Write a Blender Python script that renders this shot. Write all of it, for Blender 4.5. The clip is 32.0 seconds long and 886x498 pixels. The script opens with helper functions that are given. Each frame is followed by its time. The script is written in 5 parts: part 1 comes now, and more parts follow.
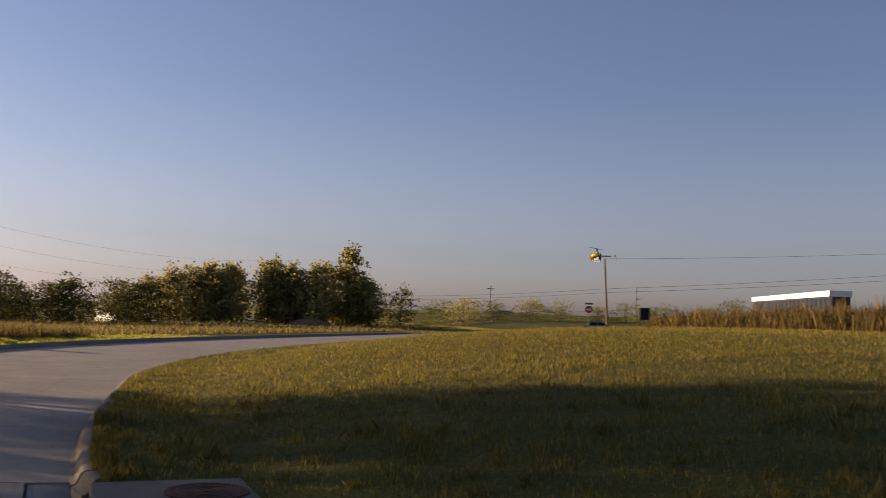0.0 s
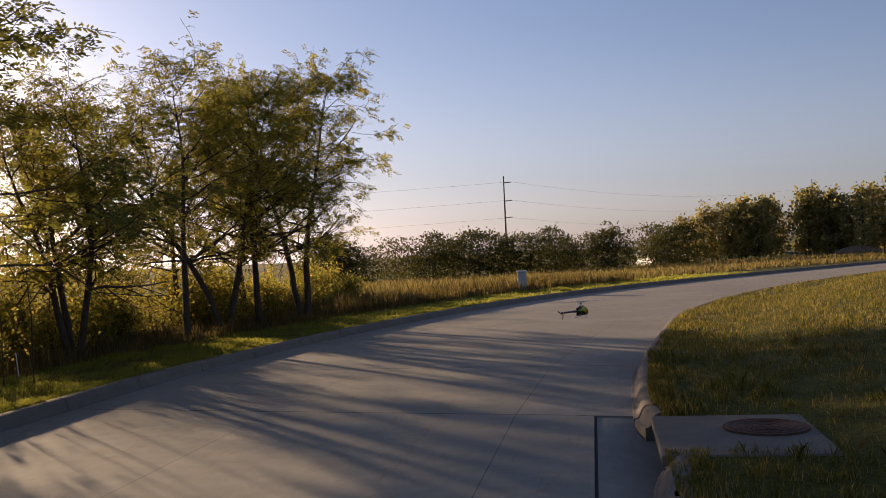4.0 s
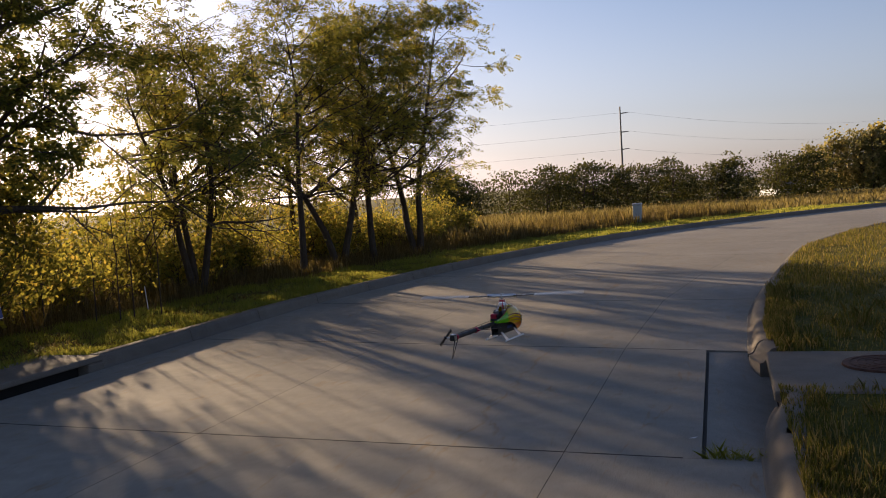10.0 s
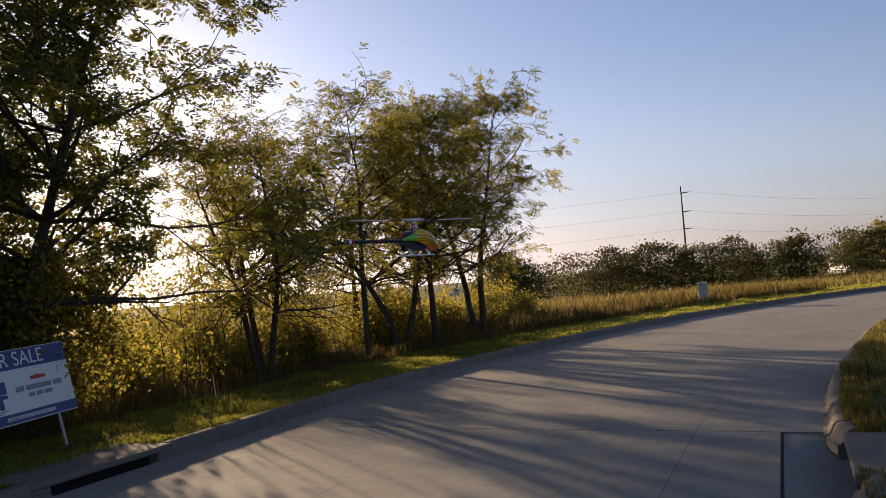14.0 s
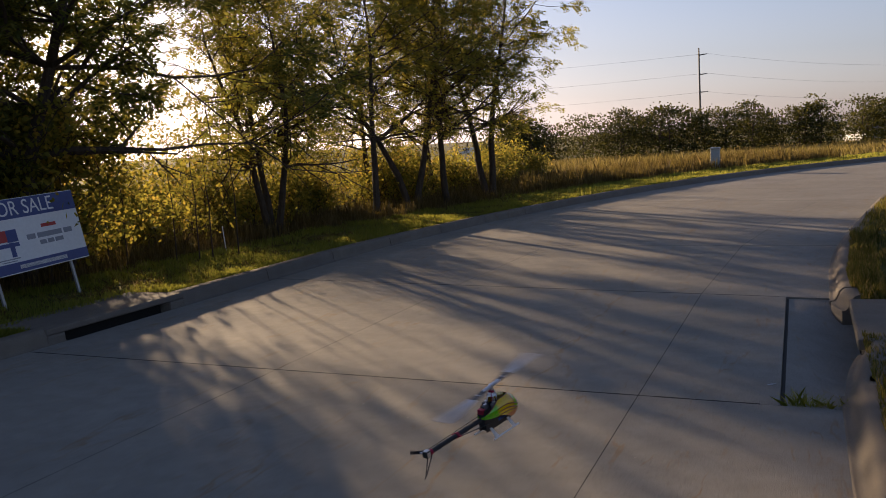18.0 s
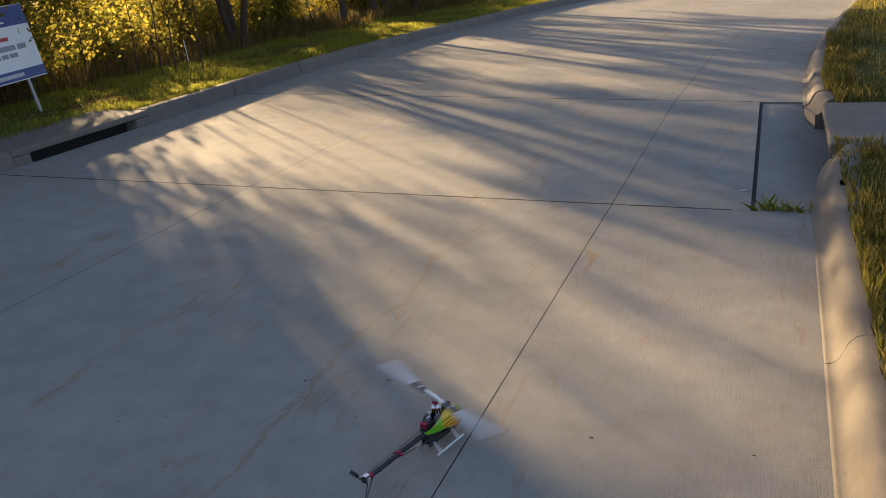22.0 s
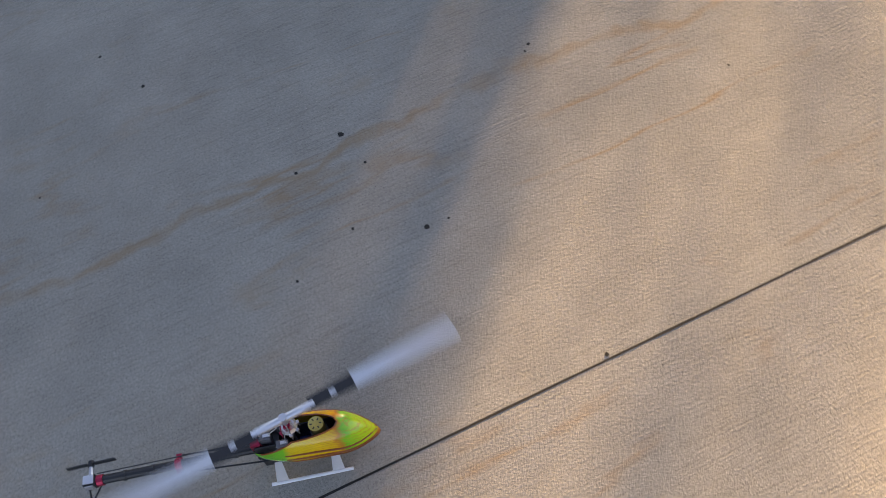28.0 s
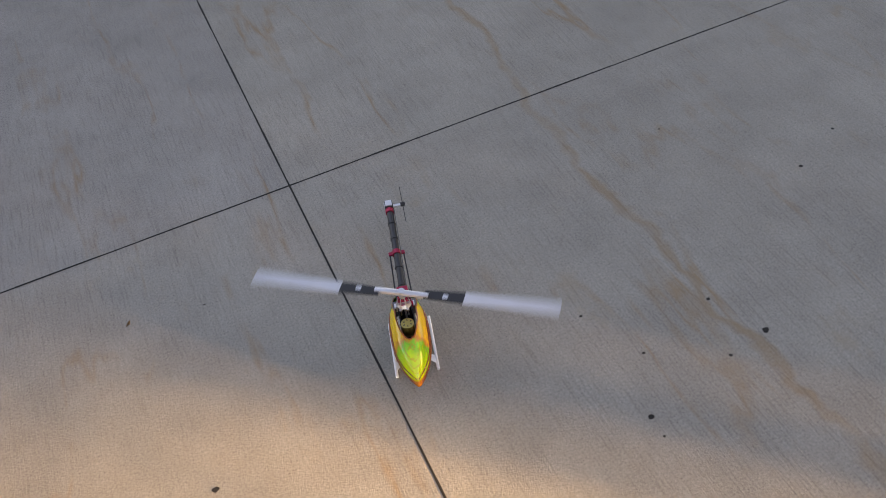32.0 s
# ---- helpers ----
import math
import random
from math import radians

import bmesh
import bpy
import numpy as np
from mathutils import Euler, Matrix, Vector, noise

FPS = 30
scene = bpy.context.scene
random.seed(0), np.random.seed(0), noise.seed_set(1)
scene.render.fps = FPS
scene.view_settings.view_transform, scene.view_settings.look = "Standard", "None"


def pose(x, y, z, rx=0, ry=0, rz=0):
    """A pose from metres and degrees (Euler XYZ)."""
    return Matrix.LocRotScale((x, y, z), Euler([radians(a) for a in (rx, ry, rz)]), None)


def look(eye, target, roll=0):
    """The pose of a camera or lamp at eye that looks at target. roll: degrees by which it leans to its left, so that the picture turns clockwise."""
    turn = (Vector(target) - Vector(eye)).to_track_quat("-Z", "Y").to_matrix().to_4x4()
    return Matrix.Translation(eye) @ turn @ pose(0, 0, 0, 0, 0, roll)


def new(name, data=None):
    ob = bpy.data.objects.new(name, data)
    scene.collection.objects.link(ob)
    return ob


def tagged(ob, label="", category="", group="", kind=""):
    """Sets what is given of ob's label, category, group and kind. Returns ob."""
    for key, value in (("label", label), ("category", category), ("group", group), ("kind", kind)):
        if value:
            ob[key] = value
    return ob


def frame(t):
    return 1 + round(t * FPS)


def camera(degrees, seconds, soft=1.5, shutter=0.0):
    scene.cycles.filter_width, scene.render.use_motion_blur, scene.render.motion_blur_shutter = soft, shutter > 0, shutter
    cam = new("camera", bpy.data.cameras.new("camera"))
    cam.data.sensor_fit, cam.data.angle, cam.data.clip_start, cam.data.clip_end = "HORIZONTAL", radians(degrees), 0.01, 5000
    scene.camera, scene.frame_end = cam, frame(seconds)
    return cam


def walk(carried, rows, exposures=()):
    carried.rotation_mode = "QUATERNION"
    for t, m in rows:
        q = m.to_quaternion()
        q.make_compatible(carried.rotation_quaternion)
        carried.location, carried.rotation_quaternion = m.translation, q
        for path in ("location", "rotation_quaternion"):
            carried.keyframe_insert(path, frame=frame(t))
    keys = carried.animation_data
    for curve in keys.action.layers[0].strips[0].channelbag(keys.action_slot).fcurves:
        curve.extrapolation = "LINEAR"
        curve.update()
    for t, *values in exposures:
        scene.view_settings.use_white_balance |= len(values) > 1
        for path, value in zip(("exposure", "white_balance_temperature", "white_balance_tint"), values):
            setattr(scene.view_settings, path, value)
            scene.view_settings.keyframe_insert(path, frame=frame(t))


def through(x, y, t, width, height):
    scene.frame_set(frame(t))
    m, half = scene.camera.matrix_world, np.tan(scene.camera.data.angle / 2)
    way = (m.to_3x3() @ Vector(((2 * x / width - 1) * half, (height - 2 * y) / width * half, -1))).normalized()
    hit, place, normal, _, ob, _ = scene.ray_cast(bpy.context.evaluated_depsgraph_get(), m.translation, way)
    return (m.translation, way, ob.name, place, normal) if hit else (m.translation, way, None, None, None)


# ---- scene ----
cam = camera(51.28, 32.0, soft=0.5, shutter=0.2)
PATH = [
    (0, (-0.864, -1.084, 1.727), (-0.109, 0.763, 1.865), 2.28),
    (0.5, (-0.780, -0.981, 1.725), (-0.260, 0.945, 1.872), 0.73),
    (1, (-0.782, -1.015, 1.735), (-0.495, 0.959, 1.883), -1.01),
    (1.5, (-0.851, -1.014, 1.730), (-0.763, 0.979, 1.873), -1.81),
    (2, (-0.863, -0.979, 1.721), (-0.908, 1.017, 1.850), -2.11),
    (2.5, (-0.861, -1.024, 1.723), (-1.005, 0.968, 1.834), -2.39),
    (3, (-0.872, -1.083, 1.726), (-1.116, 0.901, 1.797), -2.64),
    (3.5, (-0.896, -1.137, 1.731), (-1.203, 0.839, 1.765), -2.64),
    (5.5, (-0.862, -1.149, 1.726), (-1.333, 0.794, 1.682), -3.36),
    (6, (-0.825, -1.124, 1.728), (-1.373, 0.798, 1.654), -3.65),
    (6.5, (-0.808, -1.110, 1.723), (-1.411, 0.794, 1.620), -3.86),
    (7, (-0.819, -1.106, 1.719), (-1.461, 0.783, 1.583), -3.79),
    (7.5, (-0.813, -1.095, 1.718), (-1.469, 0.786, 1.543), -3.93),
    (8, (-0.826, -1.093, 1.712), (-1.505, 0.777, 1.505), -4.04),
    (8.5, (-0.831, -1.096, 1.711), (-1.536, 0.760, 1.470), -4.02),
    (9, (-0.840, -1.097, 1.708), (-1.550, 0.752, 1.431), -3.88),
    (9.5, (-0.832, -1.086, 1.709), (-1.494, 0.791, 1.507), -3.48),
    (10, (-0.825, -1.089, 1.719), (-1.417, 0.817, 1.599), -3.35),
    (10.5, (-0.826, -1.120, 1.727), (-1.386, 0.799, 1.664), -3.42),
    (11, (-0.855, -1.165, 1.730), (-1.400, 0.759, 1.706), -3.52),
    (11.5, (-0.858, -1.188, 1.735), (-1.421, 0.731, 1.738), -3.66),
    (12, (-0.840, -1.186, 1.739), (-1.444, 0.721, 1.747), -3.73),
    (12.5, (-0.833, -1.168, 1.737), (-1.476, 0.726, 1.748), -3.77),
    (13, (-0.820, -1.174, 1.724), (-1.494, 0.709, 1.749), -4.03),
    (13.5, (-0.819, -1.155, 1.717), (-1.508, 0.721, 1.787), -4.39),
    (15.5, (-0.791, -1.159, 1.710), (-1.547, 0.692, 1.759), -3.87),
    (16, (-0.814, -1.140, 1.727), (-1.570, 0.712, 1.702), -3.90),
    (16.5, (-0.838, -1.110, 1.724), (-1.620, 0.727, 1.609), -3.75),
    (17, (-0.859, -1.101, 1.714), (-1.650, 0.729, 1.555), -3.41),
    (17.5, (-0.866, -1.097, 1.705), (-1.647, 0.734, 1.512), -3.10),
    (18, (-0.856, -1.077, 1.696), (-1.596, 0.767, 1.465), -3.23),
    (18.5, (-0.842, -1.072, 1.701), (-1.537, 0.784, 1.430), -3.77),
    (19, (-0.858, -1.055, 1.714), (-1.547, 0.792, 1.380), -4.28),
    (19.5, (-0.906, -1.084, 1.726), (-1.596, 0.738, 1.278), -3.97),
    (20, (-0.894, -1.085, 1.734), (-1.581, 0.725, 1.231), -3.69),
    (20.5, (-0.873, -1.081, 1.726), (-1.538, 0.727, 1.189), -3.99),
    (21, (-0.868, -1.073, 1.715), (-1.525, 0.727, 1.142), -4.52),
    (21.5, (-0.886, -1.057, 1.705), (-1.549, 0.730, 1.099), -4.47),
    (22, (-0.890, -1.039, 1.704), (-1.565, 0.734, 1.072), -4.30),
    (22.5, (-0.873, -1.022, 1.704), (-1.560, 0.744, 1.065), -4.17),
    (23, (-0.819, -0.977, 1.692), (-1.520, 0.780, 1.042), -4.12),
    (23.5, (-0.787, -0.827, 1.678), (-1.477, 0.928, 1.011), -3.61),
    (24, (-0.818, -0.541, 1.650), (-1.521, 1.178, 0.907), -2.65),
    (24.5, (-0.863, -0.272, 1.702), (-1.634, 1.307, 0.748), -2.54),
    (25, (-0.769, 0.168, 1.731), (-1.693, 1.483, 0.541), -7.22),
    (25.5, (-0.891, 0.385, 1.737), (-1.807, 1.577, 0.417), -5.33),
    (27.5, (-1.105, 1.591, 1.693), (-2.127, 2.100, 0.051), -7.52),
    (28, (-1.236, 1.818, 1.710), (-2.280, 2.098, 0.027), -11.51),
    (28.5, (-1.278, 1.959, 1.702), (-2.333, 1.962, 0.003), -8.46),
    (29, (-1.248, 2.191, 1.758), (-2.282, 1.850, 0.081), -13.17),
    (29.5, (-1.344, 2.329, 1.741), (-2.333, 1.763, 0.098), -14.67),
    (30, (-1.506, 2.456, 1.739), (-2.391, 1.701, 0.112), -16.23),
    (30.5, (-1.590, 2.529, 1.724), (-2.331, 1.632, 0.097), -15.98),
    (31, (-1.615, 2.692, 1.729), (-2.215, 1.638, 0.139), -14.18),
    (31.5, (-1.595, 2.865, 1.725), (-2.106, 1.663, 0.211), -10.67),
    (32, (-1.697, 3.000, 1.700), (-2.104, 1.667, 0.267), -9.53),
]
walk(cam, [(t, look(eye, target, roll)) for t, eye, target, roll in PATH],
     exposures=[(0, 1.05, 6750, 21), (1.5, 1.0, 6750, 20), (3, 1.02, 6750, 20), (6, 0.97, 6550, 17), (9, 1.15, 6650, 17), (10, 1.15, 6600, 17), (13, 1.12, 6450, 17), (16, 1.05, 6600, 18), (18, 1.08, 6600, 18), (19, 1.2, 6900, 17), (20, 1.45, 7300, 18), (21, 1.78, 7050, 15), (22, 2.3, 7100, 12), (23, 2.6, 7000, 11), (25, 2.75, 7200, 12), (28, 2.95, 8200, 16), (29, 3.02, 9200, 18), (32, 3.22, 10200, 20)])

# ---- world, sun ----
SUN_AZ, SUN_EL = -46.3, 8.9          # degrees clockwise from +y, degrees up
world = bpy.data.worlds.new("world")
scene.world = world
world.use_nodes = True
wn = world.node_tree
sky = wn.nodes.new("ShaderNodeTexSky")
sky.sky_type, sky.sun_disc = "NISHITA", False
sky.sun_elevation, sky.sun_rotation = radians(SUN_EL), radians(SUN_AZ)
sky.air_density, sky.dust_density, sky.ozone_density = 1.0, 0.8, 4.0
wn.nodes["Background"].inputs["Strength"].default_value = 0.07
haze = wn.nodes.new("ShaderNodeHueSaturation")       # thin evening haze greys the blue
haze.inputs["Saturation"].default_value = 0.84
tone = wn.nodes.new("ShaderNodeMix")
tone.data_type, tone.blend_type = "RGBA", "MULTIPLY"
tone.inputs[0].default_value = 1.0
tone.inputs[7].default_value = (1.06, 0.975, 1.0, 1)
# towards the horizon the haze turns the sky paler, all round alike
low_sky = wn.nodes.new("ShaderNodeHueSaturation")
low_sky.inputs["Saturation"].default_value = 0.42
blush = wn.nodes.new("ShaderNodeMix")
blush.data_type, blush.blend_type = "RGBA", "MULTIPLY"
blush.inputs[0].default_value = 1.0
blush.inputs[7].default_value = (0.97, 0.985, 1.05, 1)
up = wn.nodes.new("ShaderNodeTexCoord")
split_up = wn.nodes.new("ShaderNodeSeparateXYZ")
depth = wn.nodes.new("ShaderNodeMapRange")
depth.interpolation_type = "SMOOTHSTEP"
depth.inputs["From Min"].default_value, depth.inputs["From Max"].default_value = -0.02, 0.26
depth.inputs["To Min"].default_value, depth.inputs["To Max"].default_value = 0.85, 0.0
layer = wn.nodes.new("ShaderNodeMix")
layer.data_type = "RGBA"
wn.links.new(up.outputs["Generated"], split_up.inputs[0])
wn.links.new(split_up.outputs["Z"], depth.inputs["Value"])
wn.links.new(depth.outputs[0], layer.inputs[0])
wn.links.new(sky.outputs[0], haze.inputs["Color"])
wn.links.new(sky.outputs[0], low_sky.inputs["Color"])
wn.links.new(low_sky.outputs[0], blush.inputs[6])
wn.links.new(haze.outputs[0], layer.inputs[6])
wn.links.new(blush.outputs[2], layer.inputs[7])
wn.links.new(layer.outputs[2], tone.inputs[6])
wn.links.new(tone.outputs[2], wn.nodes["Background"].inputs["Color"])
sun_data = bpy.data.lights.new("sun", "SUN")
sun_data.energy, sun_data.angle, sun_data.color = 4.4, radians(0.9), (1.0, 0.75, 0.45)
sun = new("sun", sun_data)
sun_way = Vector((math.sin(radians(SUN_AZ)) * math.cos(radians(SUN_EL)), math.cos(radians(SUN_AZ)) * math.cos(radians(SUN_EL)), math.sin(radians(SUN_EL))))
sun.matrix_world = look((0, 0, 30), Vector((0, 0, 30)) - sun_way)

# ---- materials ----


class Mat:
    """A node material under construction."""

    def __init__(self, name, rough=0.8, metal=0.0, spec=0.5):
        self.m = bpy.data.materials.new(name)
        self.m.use_nodes = True
        self.t = self.m.node_tree
        self.b = self.t.nodes["Principled BSDF"]
        self.b.inputs["Roughness"].default_value = rough
        self.b.inputs["Metallic"].default_value = metal
        self.b.inputs["Specular IOR Level"].default_value = spec
        self.out = self.t.nodes["Material Output"]

    def node(self, kind, **values):
        n = self.t.nodes.new(kind)
        for k, v in values.items():
            n.inputs[k.replace("_", " ")].default_value = v
        return n

    def link(self, a, b):
        self.t.links.new(a, b)

    def coords(self, scale=(1, 1, 1), world_space=False, rot=0.0):
        mp = self.node("ShaderNodeMapping")
        mp.inputs["Scale"].default_value = scale
        mp.inputs["Rotation"].default_value = (0, 0, rot)
        if world_space:
            self.link(self.node("ShaderNodeNewGeometry").outputs["Position"], mp.inputs["Vector"])
        else:
            self.link(self.node("ShaderNodeTexCoord").outputs["Object"], mp.inputs["Vector"])
        return mp.outputs[0]

    def noise(self, scale, detail=4.0, rough=0.55, vec=None):
        n = self.node("ShaderNodeTexNoise", Scale=scale, Detail=detail, Roughness=rough)
        if vec is not None:
            self.link(vec, n.inputs["Vector"])
        return n.outputs["Fac"]

    def ramp(self, fac, stops):
        r = self.node("ShaderNodeValToRGB")
        e = r.color_ramp.elements
        while len(e) < len(stops):
            e.new(0.5)
        for el, (p, c) in zip(e, stops):
            el.position, el.color = p, (*c, 1) if len(c) == 3 else c
        self.link(fac, r.inputs["Fac"])
        return r.outputs["Color"]

    def mix(self, a, b, fac, kind="MIX"):
        m = self.node("ShaderNodeMix")
        m.data_type, m.blend_type = "RGBA", kind
        for sock, v in ((m.inputs[6], a), (m.inputs[7], b), (m.inputs[0], fac)):
            if isinstance(v, bpy.types.NodeSocket):
                self.link(v, sock)
            elif isinstance(v, tuple):
                sock.default_value = (*v, 1)
            else:
                sock.default_value = v
        return m.outputs[2]

    def color(self, c):
        if isinstance(c, tuple):
            self.b.inputs["Base Color"].default_value = (*c, 1)
        else:
            self.link(c, self.b.inputs["Base Color"])
        return self

    def bump(self, h, strength=0.3, dist=0.01):
        b = self.node("ShaderNodeBump", Strength=strength, Distance=dist)
        self.link(h, b.inputs["Height"])
        self.link(b.outputs[0], self.b.inputs["Normal"])
        return self

    def random(self):
        return self.node("ShaderNodeObjectInfo").outputs["Random"]

    def island(self):
        return self.node("ShaderNodeNewGeometry").outputs["Random Per Island"]


def plain(name, c, rough=0.5, metal=0.0, wear=0.25, scale=30.0):
    m = Mat(name, rough, metal)
    dark = tuple(v * (1 - wear) for v in c)
    n = m.noise(scale, vec=m.coords())
    m.color(m.ramp(n, [(0.3, dark), (0.7, c)]))
    return m.m


def concrete(name, base, streak=1.0, tine=0.0):
    """Weathered concrete: mottled, speckled with stone, rust-stained, drag-textured along the road."""
    m = Mat(name, 0.88, 0.0, 0.2)
    w = m.coords(world_space=True)
    big = m.noise(0.45, 3, 0.6, w)
    mid = m.noise(5.0, 5, 0.65, w)
    fine = m.noise(170.0, 4, 0.7, w)
    speck = m.noise(330.0, 2, 0.6, w)
    c = m.ramp(big, [(0.3, tuple(v * 0.86 for v in base)), (0.7, tuple(v * 1.1 for v in base))])
    c = m.mix(c, m.ramp(mid, [(0.3, (0.76, 0.74, 0.71)), (0.65, (1.06, 1.04, 1.0))]), 0.6, "MULTIPLY")
    c = m.mix(c, m.ramp(fine, [(0.32, (0.66, 0.65, 0.64)), (0.66, (1.2, 1.19, 1.18))]), 0.68, "MULTIPLY")
    c = m.mix(c, m.ramp(speck, [(0.30, (0.35, 0.33, 0.31)), (0.40, (1, 1, 1)), (0.68, (1, 1, 1)), (0.75, (2.0, 1.95, 1.85))]), 0.8, "MULTIPLY")
    # thin wandering rust stains, broken here and there
    st = m.noise(1.0, 5, 0.5, m.coords((2.2, 0.35, 1), True, 0.05))
    gate = m.ramp(m.noise(2.3, 4, 0.65, w), [(0.46, (0, 0, 0)), (0.62, (1, 1, 1))])
    line = m.ramp(st, [(0.502, (0, 0, 0)), (0.512, (streak * 0.7,) * 3), (0.522, (0, 0, 0))])
    c = m.mix(c, (base[0] * 0.86, base[1] * 0.58, base[2] * 0.34), m.mix(line, gate, 1.0, "MULTIPLY"))
    if tine:
        sep = m.node("ShaderNodeSeparateXYZ")
        m.link(w, sep.inputs[0])
        wander = m.node("ShaderNodeMath")
        wander.operation = "MULTIPLY_ADD"
        m.link(m.noise(1.4, 5, 0.6, w), wander.inputs[0])
        wander.inputs[1].default_value = 0.42
        m.link(sep.outputs["X"], wander.inputs[2])
        span = m.node("ShaderNodeMapRange")
        span.inputs["From Min"].default_value, span.inputs["From Max"].default_value = -2.57, -2.37
        m.link(wander.outputs[0], span.inputs["Value"])
        drip = m.ramp(span.outputs[0], [(0.40, (0, 0, 0)), (0.47, (0.6, 0.6, 0.6)), (0.53, (0.6, 0.6, 0.6)), (0.62, (0, 0, 0))])
        patchy = m.ramp(m.noise(3.1, 4, 0.7, w), [(0.40, (0.1, 0.1, 0.1)), (0.6, (1, 1, 1))])
        c = m.mix(c, (base[0] * 0.86, base[1] * 0.62, base[2] * 0.40), m.mix(drip, patchy, 1.0, "MULTIPLY"))
    blot = m.ramp(m.noise(1.7, 6, 0.7, m.coords((1.6, 0.9, 1), True, 0.2)), [(0.60, (0, 0, 0)), (0.72, (streak * 0.45,) * 3)])
    c = m.mix(c, (base[0] * 0.95, base[1] * 0.74, base[2] * 0.52), blot)
    c = m.mix(c, m.ramp(m.random(), [(0.0, (0.95, 0.95, 0.97)), (1.0, (1.04, 1.03, 1.0))]), 1.0, "MULTIPLY")
    if tine:
        groove = m.noise(1.0, 4, 0.62, m.coords((170, 8, 1), True, 0.05))
        worn = m.ramp(m.noise(0.8, 3, 0.6, w), [(0.35, (0.25, 0.25, 0.25)), (0.6, (1, 1, 1))])
        h = m.mix(m.mix(fine, speck, 0.35), groove, m.mix((tine, tine, tine), worn, 1.0, "MULTIPLY"))
        c = m.mix(c, m.ramp(groove, [(0.33, (0.60, 0.58, 0.56)), (0.48, (1.0, 1.0, 1.0)), (0.7, (1.1, 1.1, 1.1))]), m.mix((0.12, 0.12, 0.12), worn, 0.35), "MULTIPLY")
    else:
        h = m.mix(fine, mid, 0.35)
    m.color(c)
    m.bump(h, 0.9, 0.0044)
    return m.m


CONCRETE = concrete("road_concrete", (0.305, 0.292, 0.264), 1.0, 0.5)
CURB = concrete("curb_concrete", (0.20, 0.178, 0.152), 0.5, 0.0)
JOINT = plain("joint_tar", (0.02, 0.017, 0.014), 0.9)
# near-black that paints the shade inside openings; also colours the square board
DARK = plain("shade_and_board_black", (0.012, 0.011, 0.01), 0.95)


def ground_material():
    m = Mat("meadow_ground", 0.95, 0, 0.1)
    w = m.coords(world_space=True)
    big = m.noise(0.06, 4, 0.6, w)
    mid = m.noise(0.7, 5, 0.6, w)
    fine = m.noise(16.0, 4, 0.7, w)
    c = m.ramp(big, [(0.32, (0.06, 0.078, 0.014)), (0.5, (0.10, 0.105, 0.022)), (0.68, (0.16, 0.125, 0.042))])
    c = m.mix(c, m.ramp(mid, [(0.3, (0.045, 0.062, 0.011)), (0.7, (0.145, 0.125, 0.04))]), 0.45)
    c = m.mix(c, m.ramp(fine, [(0.3, (0.45, 0.45, 0.4)), (0.7, (1.25, 1.2, 1.1))]), 0.8, "MULTIPLY")
    m.color(c)
    m.bump(m.mix(fine, mid, 0.3), 0.9, 0.08)
    return m.m


GROUND = ground_material()


def leafy(name, stops, through=0.45, rough=0.55, sheer=0.12):
    """Leaves: coloured piece by piece, letting light through."""
    m = Mat(name, max(rough, 0.7), 0, 0.12)
    c = m.ramp(m.island(), stops)
    m.color(c)
    tr = m.node("ShaderNodeBsdfTranslucent")
    m.link(m.mix(c, (0.9, 0.75, 0.12), sheer), tr.inputs["Color"])
    mx = m.node("ShaderNodeMixShader", Fac=through)
    m.link(m.b.outputs[0], mx.inputs[1])
    m.link(tr.outputs[0], mx.inputs[2])
    m.link(mx.outputs[0], m.out.inputs["Surface"])
    return m.m


LOCUST = leafy("locust_leaf", [(0.0, (0.06, 0.085, 0.018)), (0.5, (0.14, 0.155, 0.026)), (0.85, (0.25, 0.215, 0.036)), (1.0, (0.36, 0.25, 0.045))], 0.6, sheer=0.22)
DARKLEAF = leafy("dark_leaf", [(0.0, (0.045, 0.065, 0.018)), (0.6, (0.095, 0.12, 0.028)), (1.0, (0.19, 0.175, 0.036))], 0.5)
BELTLEAF = leafy("belt_leaf", [(0.0, (0.018, 0.03, 0.012)), (0.6, (0.04, 0.055, 0.018)), (1.0, (0.085, 0.08, 0.025))], 0.3, 0.8)
FARLEAF = leafy("far_leaf", [(0.0, (0.13, 0.13, 0.05)), (0.55, (0.25, 0.22, 0.08)), (1.0, (0.40, 0.30, 0.13))], 0.55, 0.8)
GOLDLEAF = leafy("golden_leaf", [(0.0, (0.10, 0.09, 0.02)), (0.6, (0.18, 0.14, 0.03)), (1.0, (0.26, 0.19, 0.05))], 0.4, 0.8)
SHRUB = leafy("shrub_leaf", [(0.0, (0.05, 0.065, 0.016)), (0.35, (0.15, 0.15, 0.026)), (0.75, (0.30, 0.25, 0.036)), (1.0, (0.42, 0.27, 0.055))], 0.62, sheer=0.15)
WEED = leafy("dry_weed", [(0.0, (0.06, 0.042, 0.018)), (0.5, (0.12, 0.08, 0.034)), (1.0, (0.22, 0.155, 0.07))], 0.35, 0.85)
HAY = leafy("hay_grass", [(0.0, (0.11, 0.085, 0.03)), (0.5, (0.20, 0.15, 0.055)), (1.0, (0.29, 0.22, 0.10))], 0.35, 0.85)
GRASS = leafy("meadow_grass", [(0.0, (0.036, 0.05, 0.01)), (0.4, (0.085, 0.09, 0.017)), (0.72, (0.17, 0.13, 0.036)), (1.0, (0.30, 0.21, 0.09))], 0.4)
